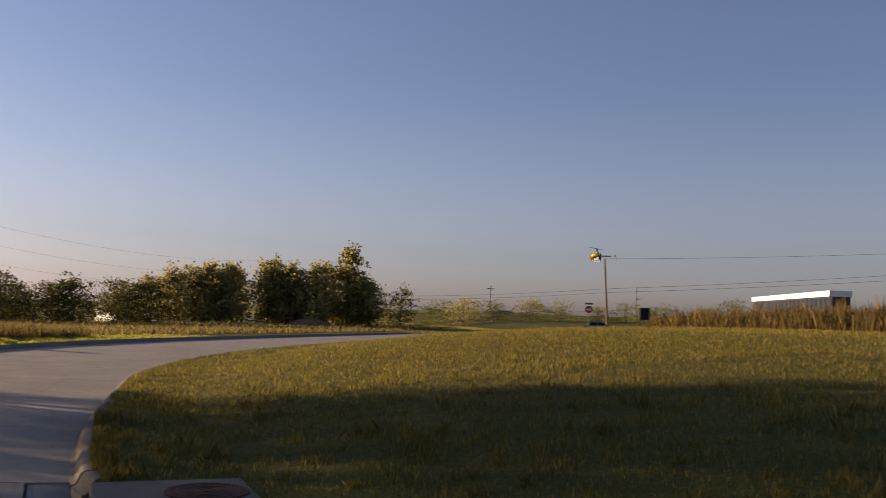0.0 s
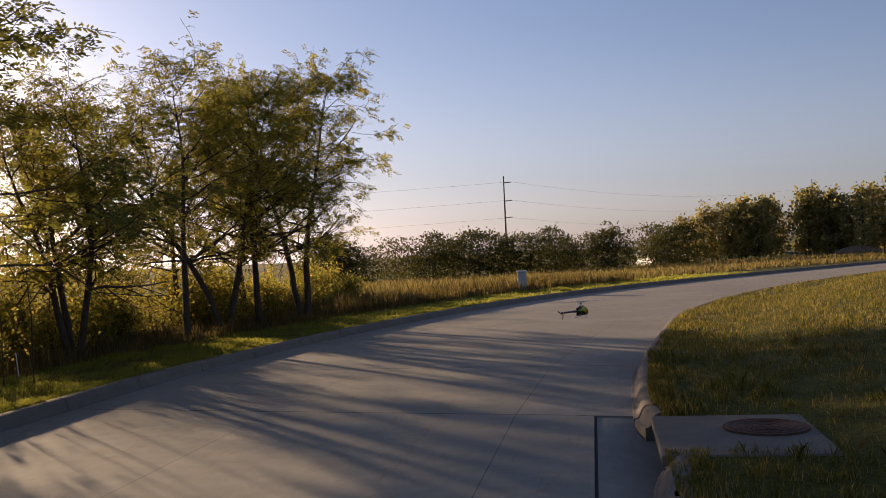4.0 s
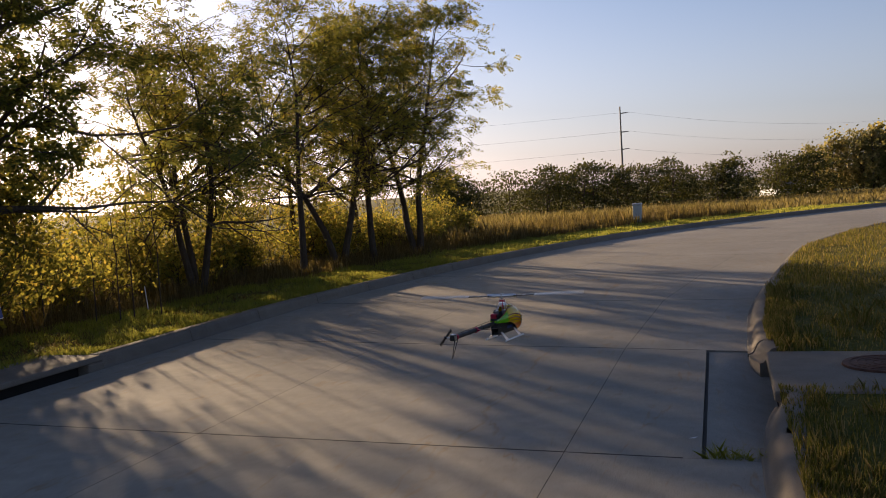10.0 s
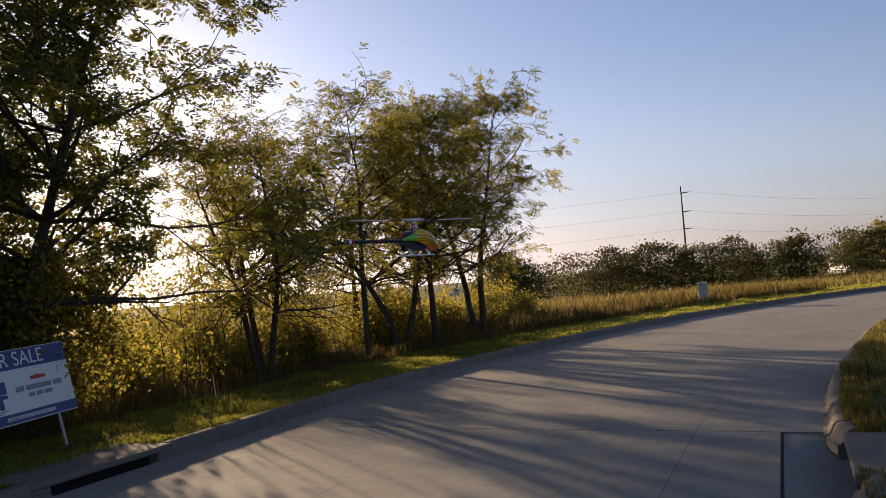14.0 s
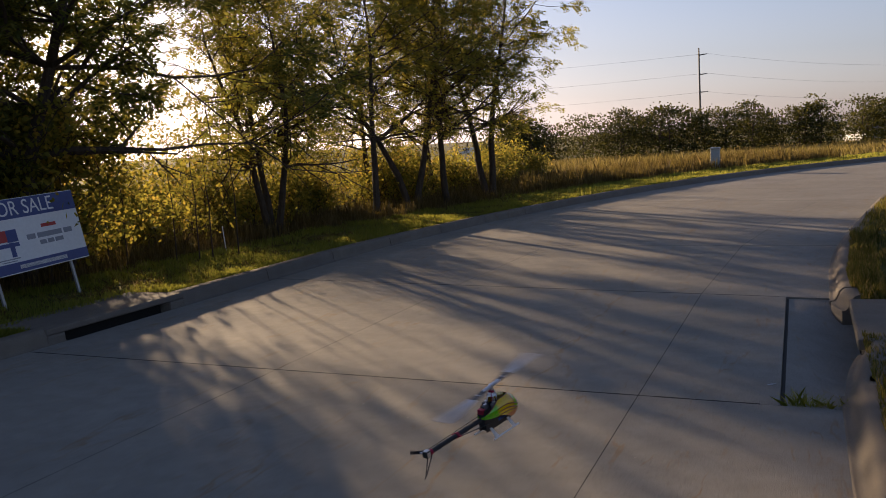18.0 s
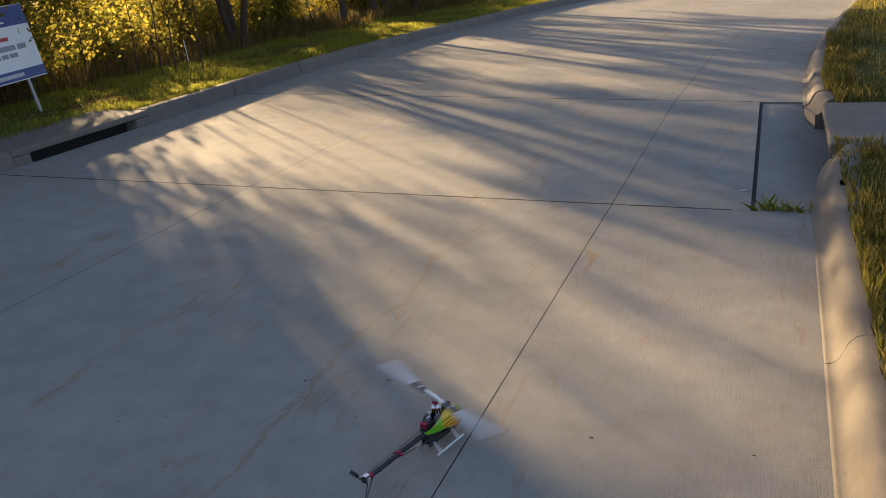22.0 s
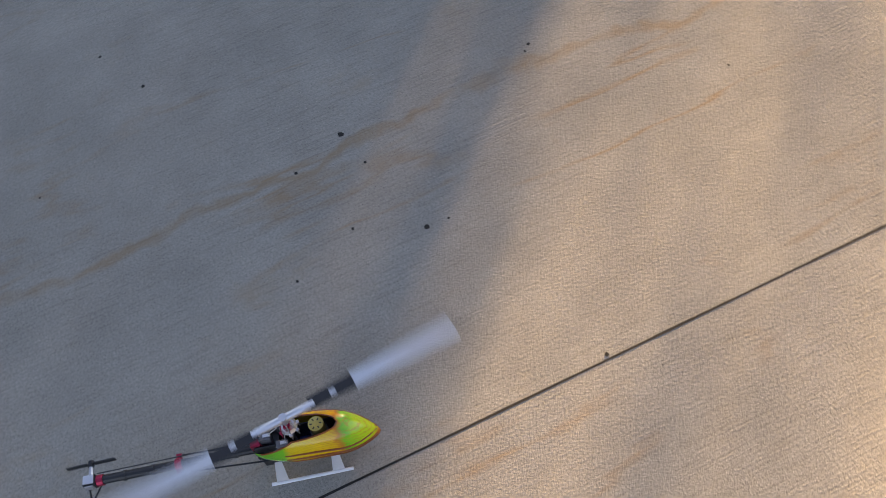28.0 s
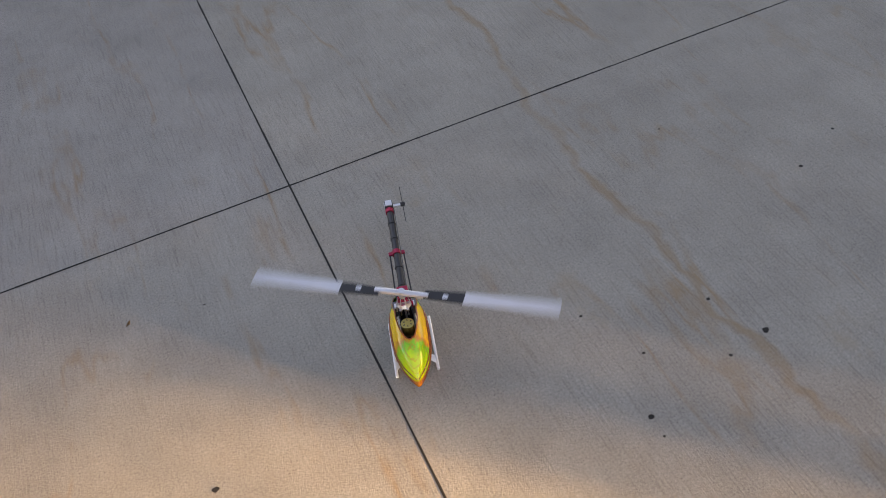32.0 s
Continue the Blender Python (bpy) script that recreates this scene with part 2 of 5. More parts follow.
FIELD = leafy("dry_meadow_grass", [(0.0, (0.085, 0.085, 0.014)), (0.45, (0.165, 0.145, 0.024)), (0.8, (0.24, 0.18, 0.045)), (1.0, (0.34, 0.25, 0.10))], 0.4)
LAWN = leafy("verge_grass", [(0.0, (0.08, 0.125, 0.02)), (0.6, (0.17, 0.215, 0.034)), (1.0, (0.26, 0.25, 0.065))], 0.6, sheer=0.24)


def bark(name, c):
    m = Mat(name, 0.95, 0, 0.2)
    n = m.noise(1.0, 6, 0.7, m.coords((28, 28, 5)))
    m.color(m.ramp(n, [(0.3, tuple(v * 0.5 for v in c)), (0.7, c)]))
    m.bump(n, 0.8, 0.02)
    return m.m


BARK = bark("locust_bark", (0.10, 0.075, 0.055))
WOOD = bark("weathered_wood", (0.26, 0.20, 0.15))
RUST = plain("rusty_iron", (0.13, 0.06, 0.04), 0.85, 0.4, 0.5, 18)
STEEL = plain("galvanised_steel", (0.42, 0.42, 0.42), 0.5, 0.8)
WHITE = plain("white_paint", (0.78, 0.78, 0.78), 0.45, 0, 0.08)
BLUE = plain("blue_print", (0.035, 0.06, 0.22), 0.4, 0, 0.1)
RED = plain("red_print", (0.45, 0.03, 0.025), 0.4, 0, 0.1)
GREY = plain("grey_print", (0.25, 0.26, 0.30), 0.4, 0, 0.1)
BOXGREY = plain("cabinet_grey", (0.42, 0.46, 0.46), 0.6, 0, 0.12)
CABLE = plain("cable_black", (0.06, 0.06, 0.06), 0.6)
PYLON = plain("pylon_steel", (0.20, 0.17, 0.15), 0.7, 0.3)

# ---- geometry helpers ----


def mesh_of(name, verts, faces, material, smooth=False):
    me = bpy.data.meshes.new(name)
    me.from_pydata([tuple(v) for v in verts], [], [tuple(f) for f in faces])
    me.materials.append(material)
    if smooth:
        me.polygons.foreach_set("use_smooth", [True] * len(me.polygons))
    me.update()
    return me


def part(name, bm, material, parent=None, label="", smooth=False, m=None):
    """Links a bmesh (or a finished mesh) as one object under a thing."""
    if isinstance(bm, bpy.types.Mesh):
        me = bm
    else:
        me = bpy.data.meshes.new(name)
        bmesh.ops.recalc_face_normals(bm, faces=bm.faces)
        bm.to_mesh(me)
        bm.free()
        me.materials.append(material)
        if smooth:
            me.polygons.foreach_set("use_smooth", [True] * len(me.polygons))
    ob = new(name, me)
    if m is not None:
        ob.matrix_basis = m
    if parent is not None:
        ob.parent = parent
    return tagged(ob, label)


def thing(name, m, label, category, group="", kind=""):
    ob = new(name)
    ob.empty_display_size = 0.1
    ob.matrix_basis = m
    return tagged(ob, label, category, group, kind)


def box(bm, x0, x1, y0, y1, z0, z1, bevel=0.0, m=None):
    r = bmesh.ops.create_cube(bm, size=1.0)
    vs = r["verts"]
    for v in vs:
        v.co = Vector(((x0 + x1) / 2 + v.co.x * (x1 - x0), (y0 + y1) / 2 + v.co.y * (y1 - y0), (z0 + z1) / 2 + v.co.z * (z1 - z0)))
    if bevel:
        es = list({e for v in vs for e in v.link_edges})
        b = bmesh.ops.bevel(bm, geom=es, offset=bevel, segments=2, affect="EDGES", profile=0.5)
        vs = list({v for f in b["faces"] for v in f.verts} | {v for v in vs if v.is_valid})
    if m is not None:
        bmesh.ops.transform(bm, matrix=m, verts=vs)
    return bm


def tube(bm, pts, radii, sides=6, cap=True):
    """A tapered tube along pts."""
    pts = [Vector(p) for p in pts]
    rings = []
    ref = Vector((0.31, 0.77, 0.55)).normalized()
    for i, p in enumerate(pts):
        d = (pts[min(i + 1, len(pts) - 1)] - pts[max(i - 1, 0)]).normalized()
        if abs(d.dot(ref)) > 0.95:
            ref = Vector((0.9, -0.3, 0.1)).normalized()
        a = d.cross(ref).normalized()
        b = d.cross(a)
        r = radii[i] if isinstance(radii, (list, tuple)) else radii
        rings.append([bm.verts.new(p + (a * math.cos(k * math.tau / sides) + b * math.sin(k * math.tau / sides)) * r) for k in range(sides)])
    for r0, r1 in zip(rings, rings[1:]):
        for k in range(sides):
            bm.faces.new((r0[k], r0[(k + 1) % sides], r1[(k + 1) % sides], r1[k]))
    if cap:
        bm.faces.new(rings[0])
        bm.faces.new(rings[-1])
    return bm


def smoothstep(a, b, x):
    u = min(max((x - a) / (b - a), 0.0), 1.0)
    return u * u * (3 - 2 * u)


# the road's two edges (foot of the kerbs)
LEFT = [(-7.5, -30, 0), (-7.5, -8, 0), (-7.5, 2, 0), (-7.55, 8, 0), (-7.5, 12.4, 0), (-6.85, 17.5, 0), (-5.8, 22.4, 0), (-3.9, 28.4, 0), (-0.5, 35.8, 0), (5.6, 46.2, 0), (15, 61, 0), (24, 73.5, 0), (42, 96, 0), (62, 118, 0)]
RIGHT = [(-0.67, -30, 0), (-0.67, -8, 0), (-0.67, 2, 0), (-0.67, 9, 0), (-0.5, 12.4, 0), (0.1, 17.2, 0), (0.67, 20.65, 0), (2.33, 25.94, 0), (5.41, 32.65, 0), (11.31, 42.69, 0), (20.56, 57.26, 0), (29.3, 69.41, 0), (47.1, 91.65, 0), (66.96, 113.49, 0)]


def edge_x(pts, y):
    for a, b in zip(pts, pts[1:]):
        if a[1] <= y <= b[1]:
            return a[0] + (b[0] - a[0]) * (y - a[1]) / (b[1] - a[1])
    return pts[-1][0]


def gz(x, y):
    """Height of the land: level near the road's inlet, falling gently towards the far woods, a meadow slope rising from the right kerb."""
    w = smoothstep(28.0, 120.0, math.hypot(x, y))
    dip = 0.10 * min(max(76.0 - x, 0.0), 25.0) * smoothstep(36, 50, x) * smoothstep(95, 112, y)
    off = x - edge_x(RIGHT, y) - 1.6
    hill = 1.5 * (1 - math.exp(-off / 9.0)) * (1 - smoothstep(50, 95, y)) if off > 0 else 0.0
    bank = hill + 1.3 * smoothstep(52, 74, x) * (1 - smoothstep(88, 112, y)) * smoothstep(10, 40, y)
    return bank + w * (-1.0 + 0.017 * max(min(x, 110.0), -60.0)) - dip


def spline(pts, n):
    """n points along a Catmull-Rom curve through pts, evenly by length."""
    P = [Vector(p) for p in pts]
    P = [2 * P[0] - P[1]] + P + [2 * P[-1] - P[-2]]
    dense = []
    for i in range(1, len(P) - 2):
        for k in range(24):
            u = k / 24
            a, b, c, d = P[i - 1:i + 3]
            dense.append(0.5 * (2 * b + (c - a) * u + (2 * a - 5 * b + 4 * c - d) * u * u + (3 * b - a - 3 * c + d) * u ** 3))
    dense.append(P[-2])
    ls = [0.0]
    for a, b in zip(dense, dense[1:]):
        ls.append(ls[-1] + (b - a).length)
    out, j = [], 0
    for k in range(n):
        want = ls[-1] * k / (n - 1)
        while j < len(ls) - 2 and ls[j + 1] < want:
            j += 1
        out.append(dense[j].lerp(dense[j + 1], (want - ls[j]) / max(ls[j + 1] - ls[j], 1e-9)))
    return out


# joints across the road: every 3.8 m through y = 0.97
L_DENSE, R_DENSE = spline(LEFT, 1200), spline(RIGHT, 1200)


def at_joint(k):
    """Both ends of the k-th joint across the road (k = 0 lies at y = 0.97); the two before the inlet run slightly askew."""
    y = 1.0 + 3.78 * k
    if k <= 2:
        left, right = {1: (5.2, 4.66), 2: (9.45, 8.36)}.get(k, (0.97 + 3.81 * k, 0.97 + 3.81 * k))
        return Vector((-7.5, left, 0)), Vector((-0.67, right, 0))
    # along the curve by arc length on the mean line
    i0 = min(range(1200), key=lambda i: abs(R_DENSE[i].y - 8.56))
    i, acc = i0, 0.0
    while i < 1198 and acc < y - 8.56:
        acc += (R_DENSE[i + 1] - R_DENSE[i]).length
        i += 1
    r = R_DENSE[i]
    l = min(L_DENSE, key=lambda p: (p - r).length)
    return l.copy(), r.copy()


def on_land(p, dz=0.0):
    return Vector((p.x, p.y, gz(p.x, p.y) + dz))


def outward(pts, i, side):
    d = (pts[min(i + 1, len(pts) - 1)] - pts[max(i - 1, 0)]).normalized()
    return Vector((-d.y, d.x, 0)) * side


KERB = 0.15
BACK = 0.30      # kerb's depth from its foot


def ground_sheet():
    """One sheet: meadow on both sides, sunk under the road."""
    n = 90
    L, R = spline(LEFT, n), spline(RIGHT, n)
    bm = bmesh.new()
    offs = (BACK - 0.05, 1.5, 4, 9, 18, 40, 90, 250, 1800)
    rows = []
    for i in range(n):
        row = []
        for o in reversed(offs):
            w = outward(L, i, 1)
            w = w.lerp(Vector((-1, 0.0, 0)), smoothstep(10, 60, o)).normalized() if o > 10 else w
            p = L[i] + w * o
            row.append(on_land(p, KERB - 0.03))
        row.append(on_land(L[i] + outward(L, i, 1) * (BACK - 0.05), -0.25))
        row.append(on_land(R[i] + outward(R, i, -1) * (BACK - 0.05), -0.25))
        for o in (BACK - 0.05, 1.5, 2.6, 4, 6, 9, 13, 18, 24, 30, 36, 42, 54, 66, 78, 92, 110, 150, 300, 1800):
            w = outward(R, i, -1)
            w = w.lerp(Vector((1, -0.25, 0)), smoothstep(6, 30, o)).normalized() if o > 6 else w
            p = R[i] + w * o
            row.append(on_land(p, KERB - 0.03))
        rows.append([bm.verts.new(p) for p in row])
    far = [bm.verts.new((v.co.x + (0 if abs(v.co.x) < 500 else v.co.x), v.co.y + 1500, v.co.z)) for v in rows[-1]]
    near = [bm.verts.new((v.co.x, v.co.y - 1500, v.co.z)) for v in rows[0]]
    rows = [near] + rows + [far]
    for a, b in zip(rows, rows[1:]):
        for k in range(len(a) - 1):
            bm.faces.new((a[k], a[k + 1], b[k + 1], b[k]))
    ob = part("ground", bm, GROUND, None, "mown meadow ground, green and straw-coloured in patches")
    return tagged(ob, category="ground", kind="structure")


ground_sheet()


def slab_mesh(corners, gap=0.0022, bevel=0.0004, seg=3, thick=0.18):
    """A concrete panel between four corners (near left, near right, far right, far left), its top edges eased."""
    a, b, c, d = corners
    V, F = [], []
    us = [0, 1]
    for layer, (ins, z) in enumerate(((gap, -thick), (gap, -bevel), (gap + bevel, 0.0))):
        for j in range(seg + 1):
            v = j / seg
            l, r = a.lerp(d, v), b.lerp(c, v)
            across = (r - l).normalized()
            along = (d - a).normalized()
            sh = along * (ins if j == 0 else -ins if j == seg else 0)
            for u, p in ((0, l + across * ins), (1, r - across * ins)):
                q = p + sh
                V.append((q.x, q.y, gz(q.x, q.y) + z))
    m = 2 * (seg + 1)
    for j in range(seg):
        t = 2 * m + 2 * j
        F.append((t, t + 1, t + 3, t + 2))
    for lay in (0, 1):
        o, p = lay * m, (lay + 1) * m
        for j in range(seg):
            F.append((o + 2 * j, p + 2 * j, p + 2 * j + 2, o + 2 * j + 2))
            F.append((o + 2 * j + 1, o + 2 * j + 3, p + 2 * j + 3, p + 2 * j + 1))
        F.append((o, o + 1, p + 1, p))
        F.append((o + 2 * seg, p + 2 * seg, p + 2 * seg + 1, o + 2 * seg + 1))
    return mesh_of("slab", V, F, CONCRETE)


road = thing("road", pose(0, 0, 0), "pale brushed concrete street in jointed panels, curving away", "road", kind="structure")
COLS = (0.0, 0.403, 0.82, 1.0)


def build_road():
    # tar and soil in the joints, a hair below the panels' tops
    bm = bmesh.new()

    def strip(p, q, half=0.0022, z=-0.002):
        side = Vector((-(q - p).y, (q - p).x, 0)).normalized() * half
        bm.faces.new([bm.verts.new(on_land(v, z)) for v in (p + side, p - side, q - side, q + side)])

    for k in range(-8, 33):
        l, r = at_joint(k)
        strip(l, r)
        if -1 <= k <= 6:
            # the tar spread over the worn edges of the nearer joints
            reach = 0.93 if k in (1, 2) else 1.0
            wide = {-1: 0.0025, 0: 0.0026, 1: 0.0105, 2: 0.012}.get(k, 0.012)
            steps = [l.lerp(r, reach * s / 60) for s in range(61)]
            for s, (p, q) in enumerate(zip(steps, steps[1:])):
                strip(p, q, wide * (1 + 0.35 * math.sin(s * 2.7) * math.cos(s * 1.3)), 0.0006)
        if k < 32:
            l1, r1 = at_joint(k + 1)
            for c in COLS[1:-1]:
                strip(l.lerp(r, c), l1.lerp(r1, c))
                if -1 <= k <= 4:
                    steps = [l.lerp(r, c).lerp(l1.lerp(r1, c), s / 40) for s in range(41)]
                    for s, (p, q) in enumerate(zip(steps, steps[1:])):
                        strip(p, q, (0.0025 if c > 0.5 else 0.0024) * (1 + 0.4 * math.sin(s * 3.1 + k) * math.cos(s * 1.7)), 0.0005)
    strip(Vector((-1.024, 4.69, 0)), Vector((-1.066, 8.42, 0)), 0.012, -0.02)
    part("joint_filler", bm, JOINT, road, "black tar in the joints")
    for k in range(-8, 32):
        l0, r0 = at_joint(k)
        l1, r1 = at_joint(k + 1)
        for c0, c1 in zip(COLS, COLS[1:]):
            p = [l0.lerp(r0, c0), l0.lerp(r0, c1), l1.lerp(r1, c1), l1.lerp(r1, c0)]
            if k == 1 and c1 == 1.0:
                p[1], p[2] = Vector((-1.036, 4.69, 0)), Vector((-1.08, 8.42, 0))
            part("slab", slab_mesh(p), None, road)
    # the sunk apron before the inlet: a hand lower than the street at the throat, with open joints round it
    V, F = [], []
    n, m = 14, 6
    for j in range(n + 1):
        v = j / n
        dip = smoothstep(0.0, 0.30, v) * (1 - smoothstep(0.80, 1.0, v))
        for i in range(m + 1):
            u = i / m
            left, right = -1.012 - 0.042 * v, -0.50
            V.append((left + (right - left) * u, 4.72 + 3.67 * v, -0.016 - 0.125 * dip * smoothstep(0.0, 0.95, u)))
    for j in range(n):
        for i in range(m):
            q = j * (m + 1) + i
            F.append((q, q + 1, q + m + 2, q + m + 1))
    part("apron", mesh_of("apron", V, F, CONCRETE, True), None, road, "dished concrete apron before the storm inlet")
    # near-black block below the apron; its colour stands for shade in the joints
    bm = bmesh.new()
    box(bm, -1.05, -0.52, 4.6, 8.5, -0.3, -0.16)
    part("apron_bed", bm, DARK, road, "near-black block painting the shade under the apron")


build_road()


def kerb_run(name, edge, i0, i1, side, label):
    """A stretch of kerb swept along the road's edge: gutter roll, face, rounded top, back."""
    if side < 0:
        prof = ((-0.014, 0.001), (0.0, 0.003), (0.02, 0.008), (0.038, 0.026), (0.055, 0.062), (0.072, 0.1), (0.095, 0.126), (0.125, 0.138), (0.18, 0.138), (0.23, 0.125), (BACK, KERB - 0.06), (BACK, -0.25), (-0.014, -0.25))
    else:
        prof = ((-0.014, 0.001), (0.0, 0.004), (0.008, 0.03), (0.018, 0.09), (0.026, KERB - 0.03), (0.04, KERB - 0.01), (0.06, KERB), (0.17, KERB + 0.003), (0.20, KERB - 0.012), (BACK, KERB - 0.06), (BACK, -0.25), (-0.014, -0.25))
    bm = bmesh.new()
    rings = []
    idx = list(range(i0, i1 + 1))
    for i in idx:
        w = outward(edge, i, side)
        slip = (edge[min(i + 1, len(edge) - 1)] - edge[max(i - 1, 0)]).normalized() * ((0.009 if side > 0 else 0.003) if i == i0 else (-0.009 if side > 0 else -0.003) if i == i1 else 0)
        rings.append([bm.verts.new(on_land(edge[i] + w * o + slip, z)) for o, z in prof])
    for a, b in zip(rings, rings[1:]):
        for k in range(len(prof)):
            bm.faces.new((a[k], a[(k + 1) % len(prof)], b[(k + 1) % len(prof)], b[k]))
    for ring in (rings[0], rings[-1]):
        bm.faces.new([bm.verts.new(v.co) for v in ring])
    return bm


def kerbs():
    for edge_pts, side, holes, label in ((LEFT, 1, ((5.47, 7.5),), "worn concrete kerb along the verge"), (RIGHT, -1, ((4.74, 8.12),), "worn rounded concrete kerb along the meadow")):
        root = thing("kerb", pose(0, 0, 0), label, "kerb", kind="structure")
        e = spline(edge_pts, 560)
        cuts = [i for i, p in enumerate(e)]
        start = 0
        i = 0
        while i < 559:
            y0 = e[i].y
            # blocks of about three metres, omitting the inlets
            j = i
            while j < 559 and (e[j] - e[i]).length < (1.6 if side > 0 else 3.0) and not (e[j].y < 9 and any(a < e[j].y < b for a, b in holes)):
                j += 1
            if j - i >= 2:
                part("kerb_stone", kerb_run("kerb", e, i, j, side, label), CURB, root, smooth=True)
            i = max(j, i + 1)
            while i < 559 and e[i].y < 9 and any(a < e[i].y < b for a, b in holes):
                i += 1


kerbs()


def inlet_left():
    r = thing("storm_inlet", pose(-7.5, 6.48, 0), "concrete storm inlet with a long dark slot under its lid", "storm drain")
    # the last box is a solid near-black fill, painting the slot's shade
    for name, dims, ease, mat, label in (("lid_slab", (-0.8, -0.03, -1.02, 1.04, 0.085, 0.15), 0.015, CURB, "weathered concrete lid"),
                                         ("end_block", (-0.3, -0.02, 0.78, 1.04, -0.2, 0.084), 0.02, CURB, ""), ("end_block", (-0.3, -0.02, -1.02, -0.8, -0.2, 0.084), 0.02, CURB, ""),
                                         ("hollow", (-0.7, -0.16, -0.79, 0.77, -0.24, 0.083), 0.0, DARK, "near-black block painting the shade inside the drain's throat")):
        bm = bmesh.new()
        box(bm, *dims, ease)
        part(name, bm, mat, r, label)


def inlet_right():
    r = thing("storm_inlet", pose(-0.55, 6.78, 0), "concrete storm inlet slab with a rusty round manhole lid", "storm drain")
    bm = bmesh.new()
    box(bm, 0.0, 1.32, -0.80, 0.83, 0.05, 0.135, 0.018)
    part("lid_slab", bm, CURB, r, "weathered concrete slab")
    bm = bmesh.new()
    bmesh.ops.create_cone(bm, cap_ends=True, segments=40, radius1=0.36, radius2=0.35, depth=0.03, matrix=pose(0.92, 0.2, 0.138))
    lid = part("manhole_lid", bm, RUST, r, "rust-brown cast iron lid")
    bm = bmesh.new()
    for k in range(5):
        rad = 0.06 + k * 0.06
        pts = [(0.92 + rad * math.cos(a * math.tau / 28), 0.2 + rad * math.sin(a * math.tau / 28), 0.153) for a in range(29)]
        tube(bm, pts, 0.006, 4)
    part("lid_rib", bm, RUST, lid)
    # solid near-black block under the slab, painting the throat's shade
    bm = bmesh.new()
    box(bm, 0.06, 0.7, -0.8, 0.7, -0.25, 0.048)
    part("hollow", bm, DARK, r, "near-black block painting the shade inside the drain's throat")
    # kerb ends that swing in towards the slab, and the curved lip before the throat
    for line in ([(-0.67, 8.16), (-0.665, 8.0), (-0.63, 7.85), (-0.585, 7.72)],  [(-0.66, 4.82), (-0.645, 5.1), (-0.62, 5.5), (-0.58, 5.8), (-0.53, 6.05)]):
        pts = [Vector((x + 0.55, y - 6.78, 0)) for x, y in (line if line[0][1] < line[-1][1] else line[::-1])]
        bm = kerb_run("kerb_horn", pts, 0, len(pts) - 1, -1, "")
        part("kerb_horn", bm, CURB, r, smooth=True)


inlet_left()
inlet_right()

# ---- trees ----


def leaf_cloud(rng, centres, per, spread, size, droop=0.5, slim=0.42):
    """Many small folded leaflets in sprays round the given twig ends, as one mesh's vertices and faces."""
    n = len(centres) * per
    c = np.repeat(np.array(centres), per, axis=0)
    off = rng.normal(0, 1, (n, 3)) * np.array(spread)
    p = c + off
    d = rng.normal(0, 1, (n, 3))
    d[:, 2] -= droop
    d /= np.linalg.norm(d, axis=1)[:, None]
    s = np.cross(d, rng.normal(0, 1, (n, 3)))
    s /= np.linalg.norm(s, axis=1)[:, None] + 1e-9
    L = size * rng.uniform(0.6, 1.35, n)[:, None]
    a = p - d * L * 0.5
    b = p + s * L * slim * 0.5
    e = p + d * L * 0.5
    f = p - s * L * slim * 0.5
    V = np.stack((a, b, e, f), 1).reshape(-1, 3)
    F = np.arange(4 * n).reshape(-1, 4)
    return V, F


def fronds(rng, centres, heart, per, length, pairs, leaflet, reach, droop=0.25):
    """Compound leaves: pairs of small leaflets along a drooping rib, in flat sprays that point away from the trunk."""
    c = np.repeat(np.array(centres), per, axis=0)
    n = len(c)
    c = c + rng.normal(0, 1, (n, 3)) * np.array((reach, reach, reach * 0.4))
    d = rng.normal(0, 1, (n, 3)) * np.array((1, 1, 0.3))
    out = c - np.array(heart)
    out[:, 2] = 0
    d += 0.8 * out / (np.linalg.norm(out, axis=1)[:, None] + 0.3)
    d[:, 2] -= droop
    d /= np.linalg.norm(d, axis=1)[:, None]
    up = rng.normal(0, 0.38, (n, 3)) + np.array((0, 0, 1.0))
    s = np.cross(d, up)
    s /= np.linalg.norm(s, axis=1)[:, None] + 1e-9
    L = length * rng.uniform(0.6, 1.3, n)
    u = (np.arange(pairs) + 0.5) / pairs
    k = 2 * pairs
    uu = np.repeat(u, 2)
    side = np.tile((-1.0, 1.0), pairs)
    root = c[:, None, :] + d[:, None, :] * (L[:, None] * uu)[:, :, None]
    root[:, :, 2] -= (L[:, None] * uu ** 2) * 0.25
    way = s[:, None, :] * side[None, :, None] + d[:, None, :] * 0.45 + rng.normal(0, 0.22, (n, k, 3))
    way /= np.linalg.norm(way, axis=2)[:, :, None]
    size = leaflet * rng.uniform(0.7, 1.3, (n, k))[:, :, None] * (1.15 - 0.5 * np.abs(uu - 0.45))[None, :, None]
    wide = np.broadcast_to(d[:, None, :], way.shape) * size * 0.27
    tip = root + way * size
    mid = root + way * size * 0.5
    V = np.stack((root, mid + wide, tip, mid - wide), 2).reshape(-1, 3)
    return V, np.arange(len(V)).reshape(-1, 4)


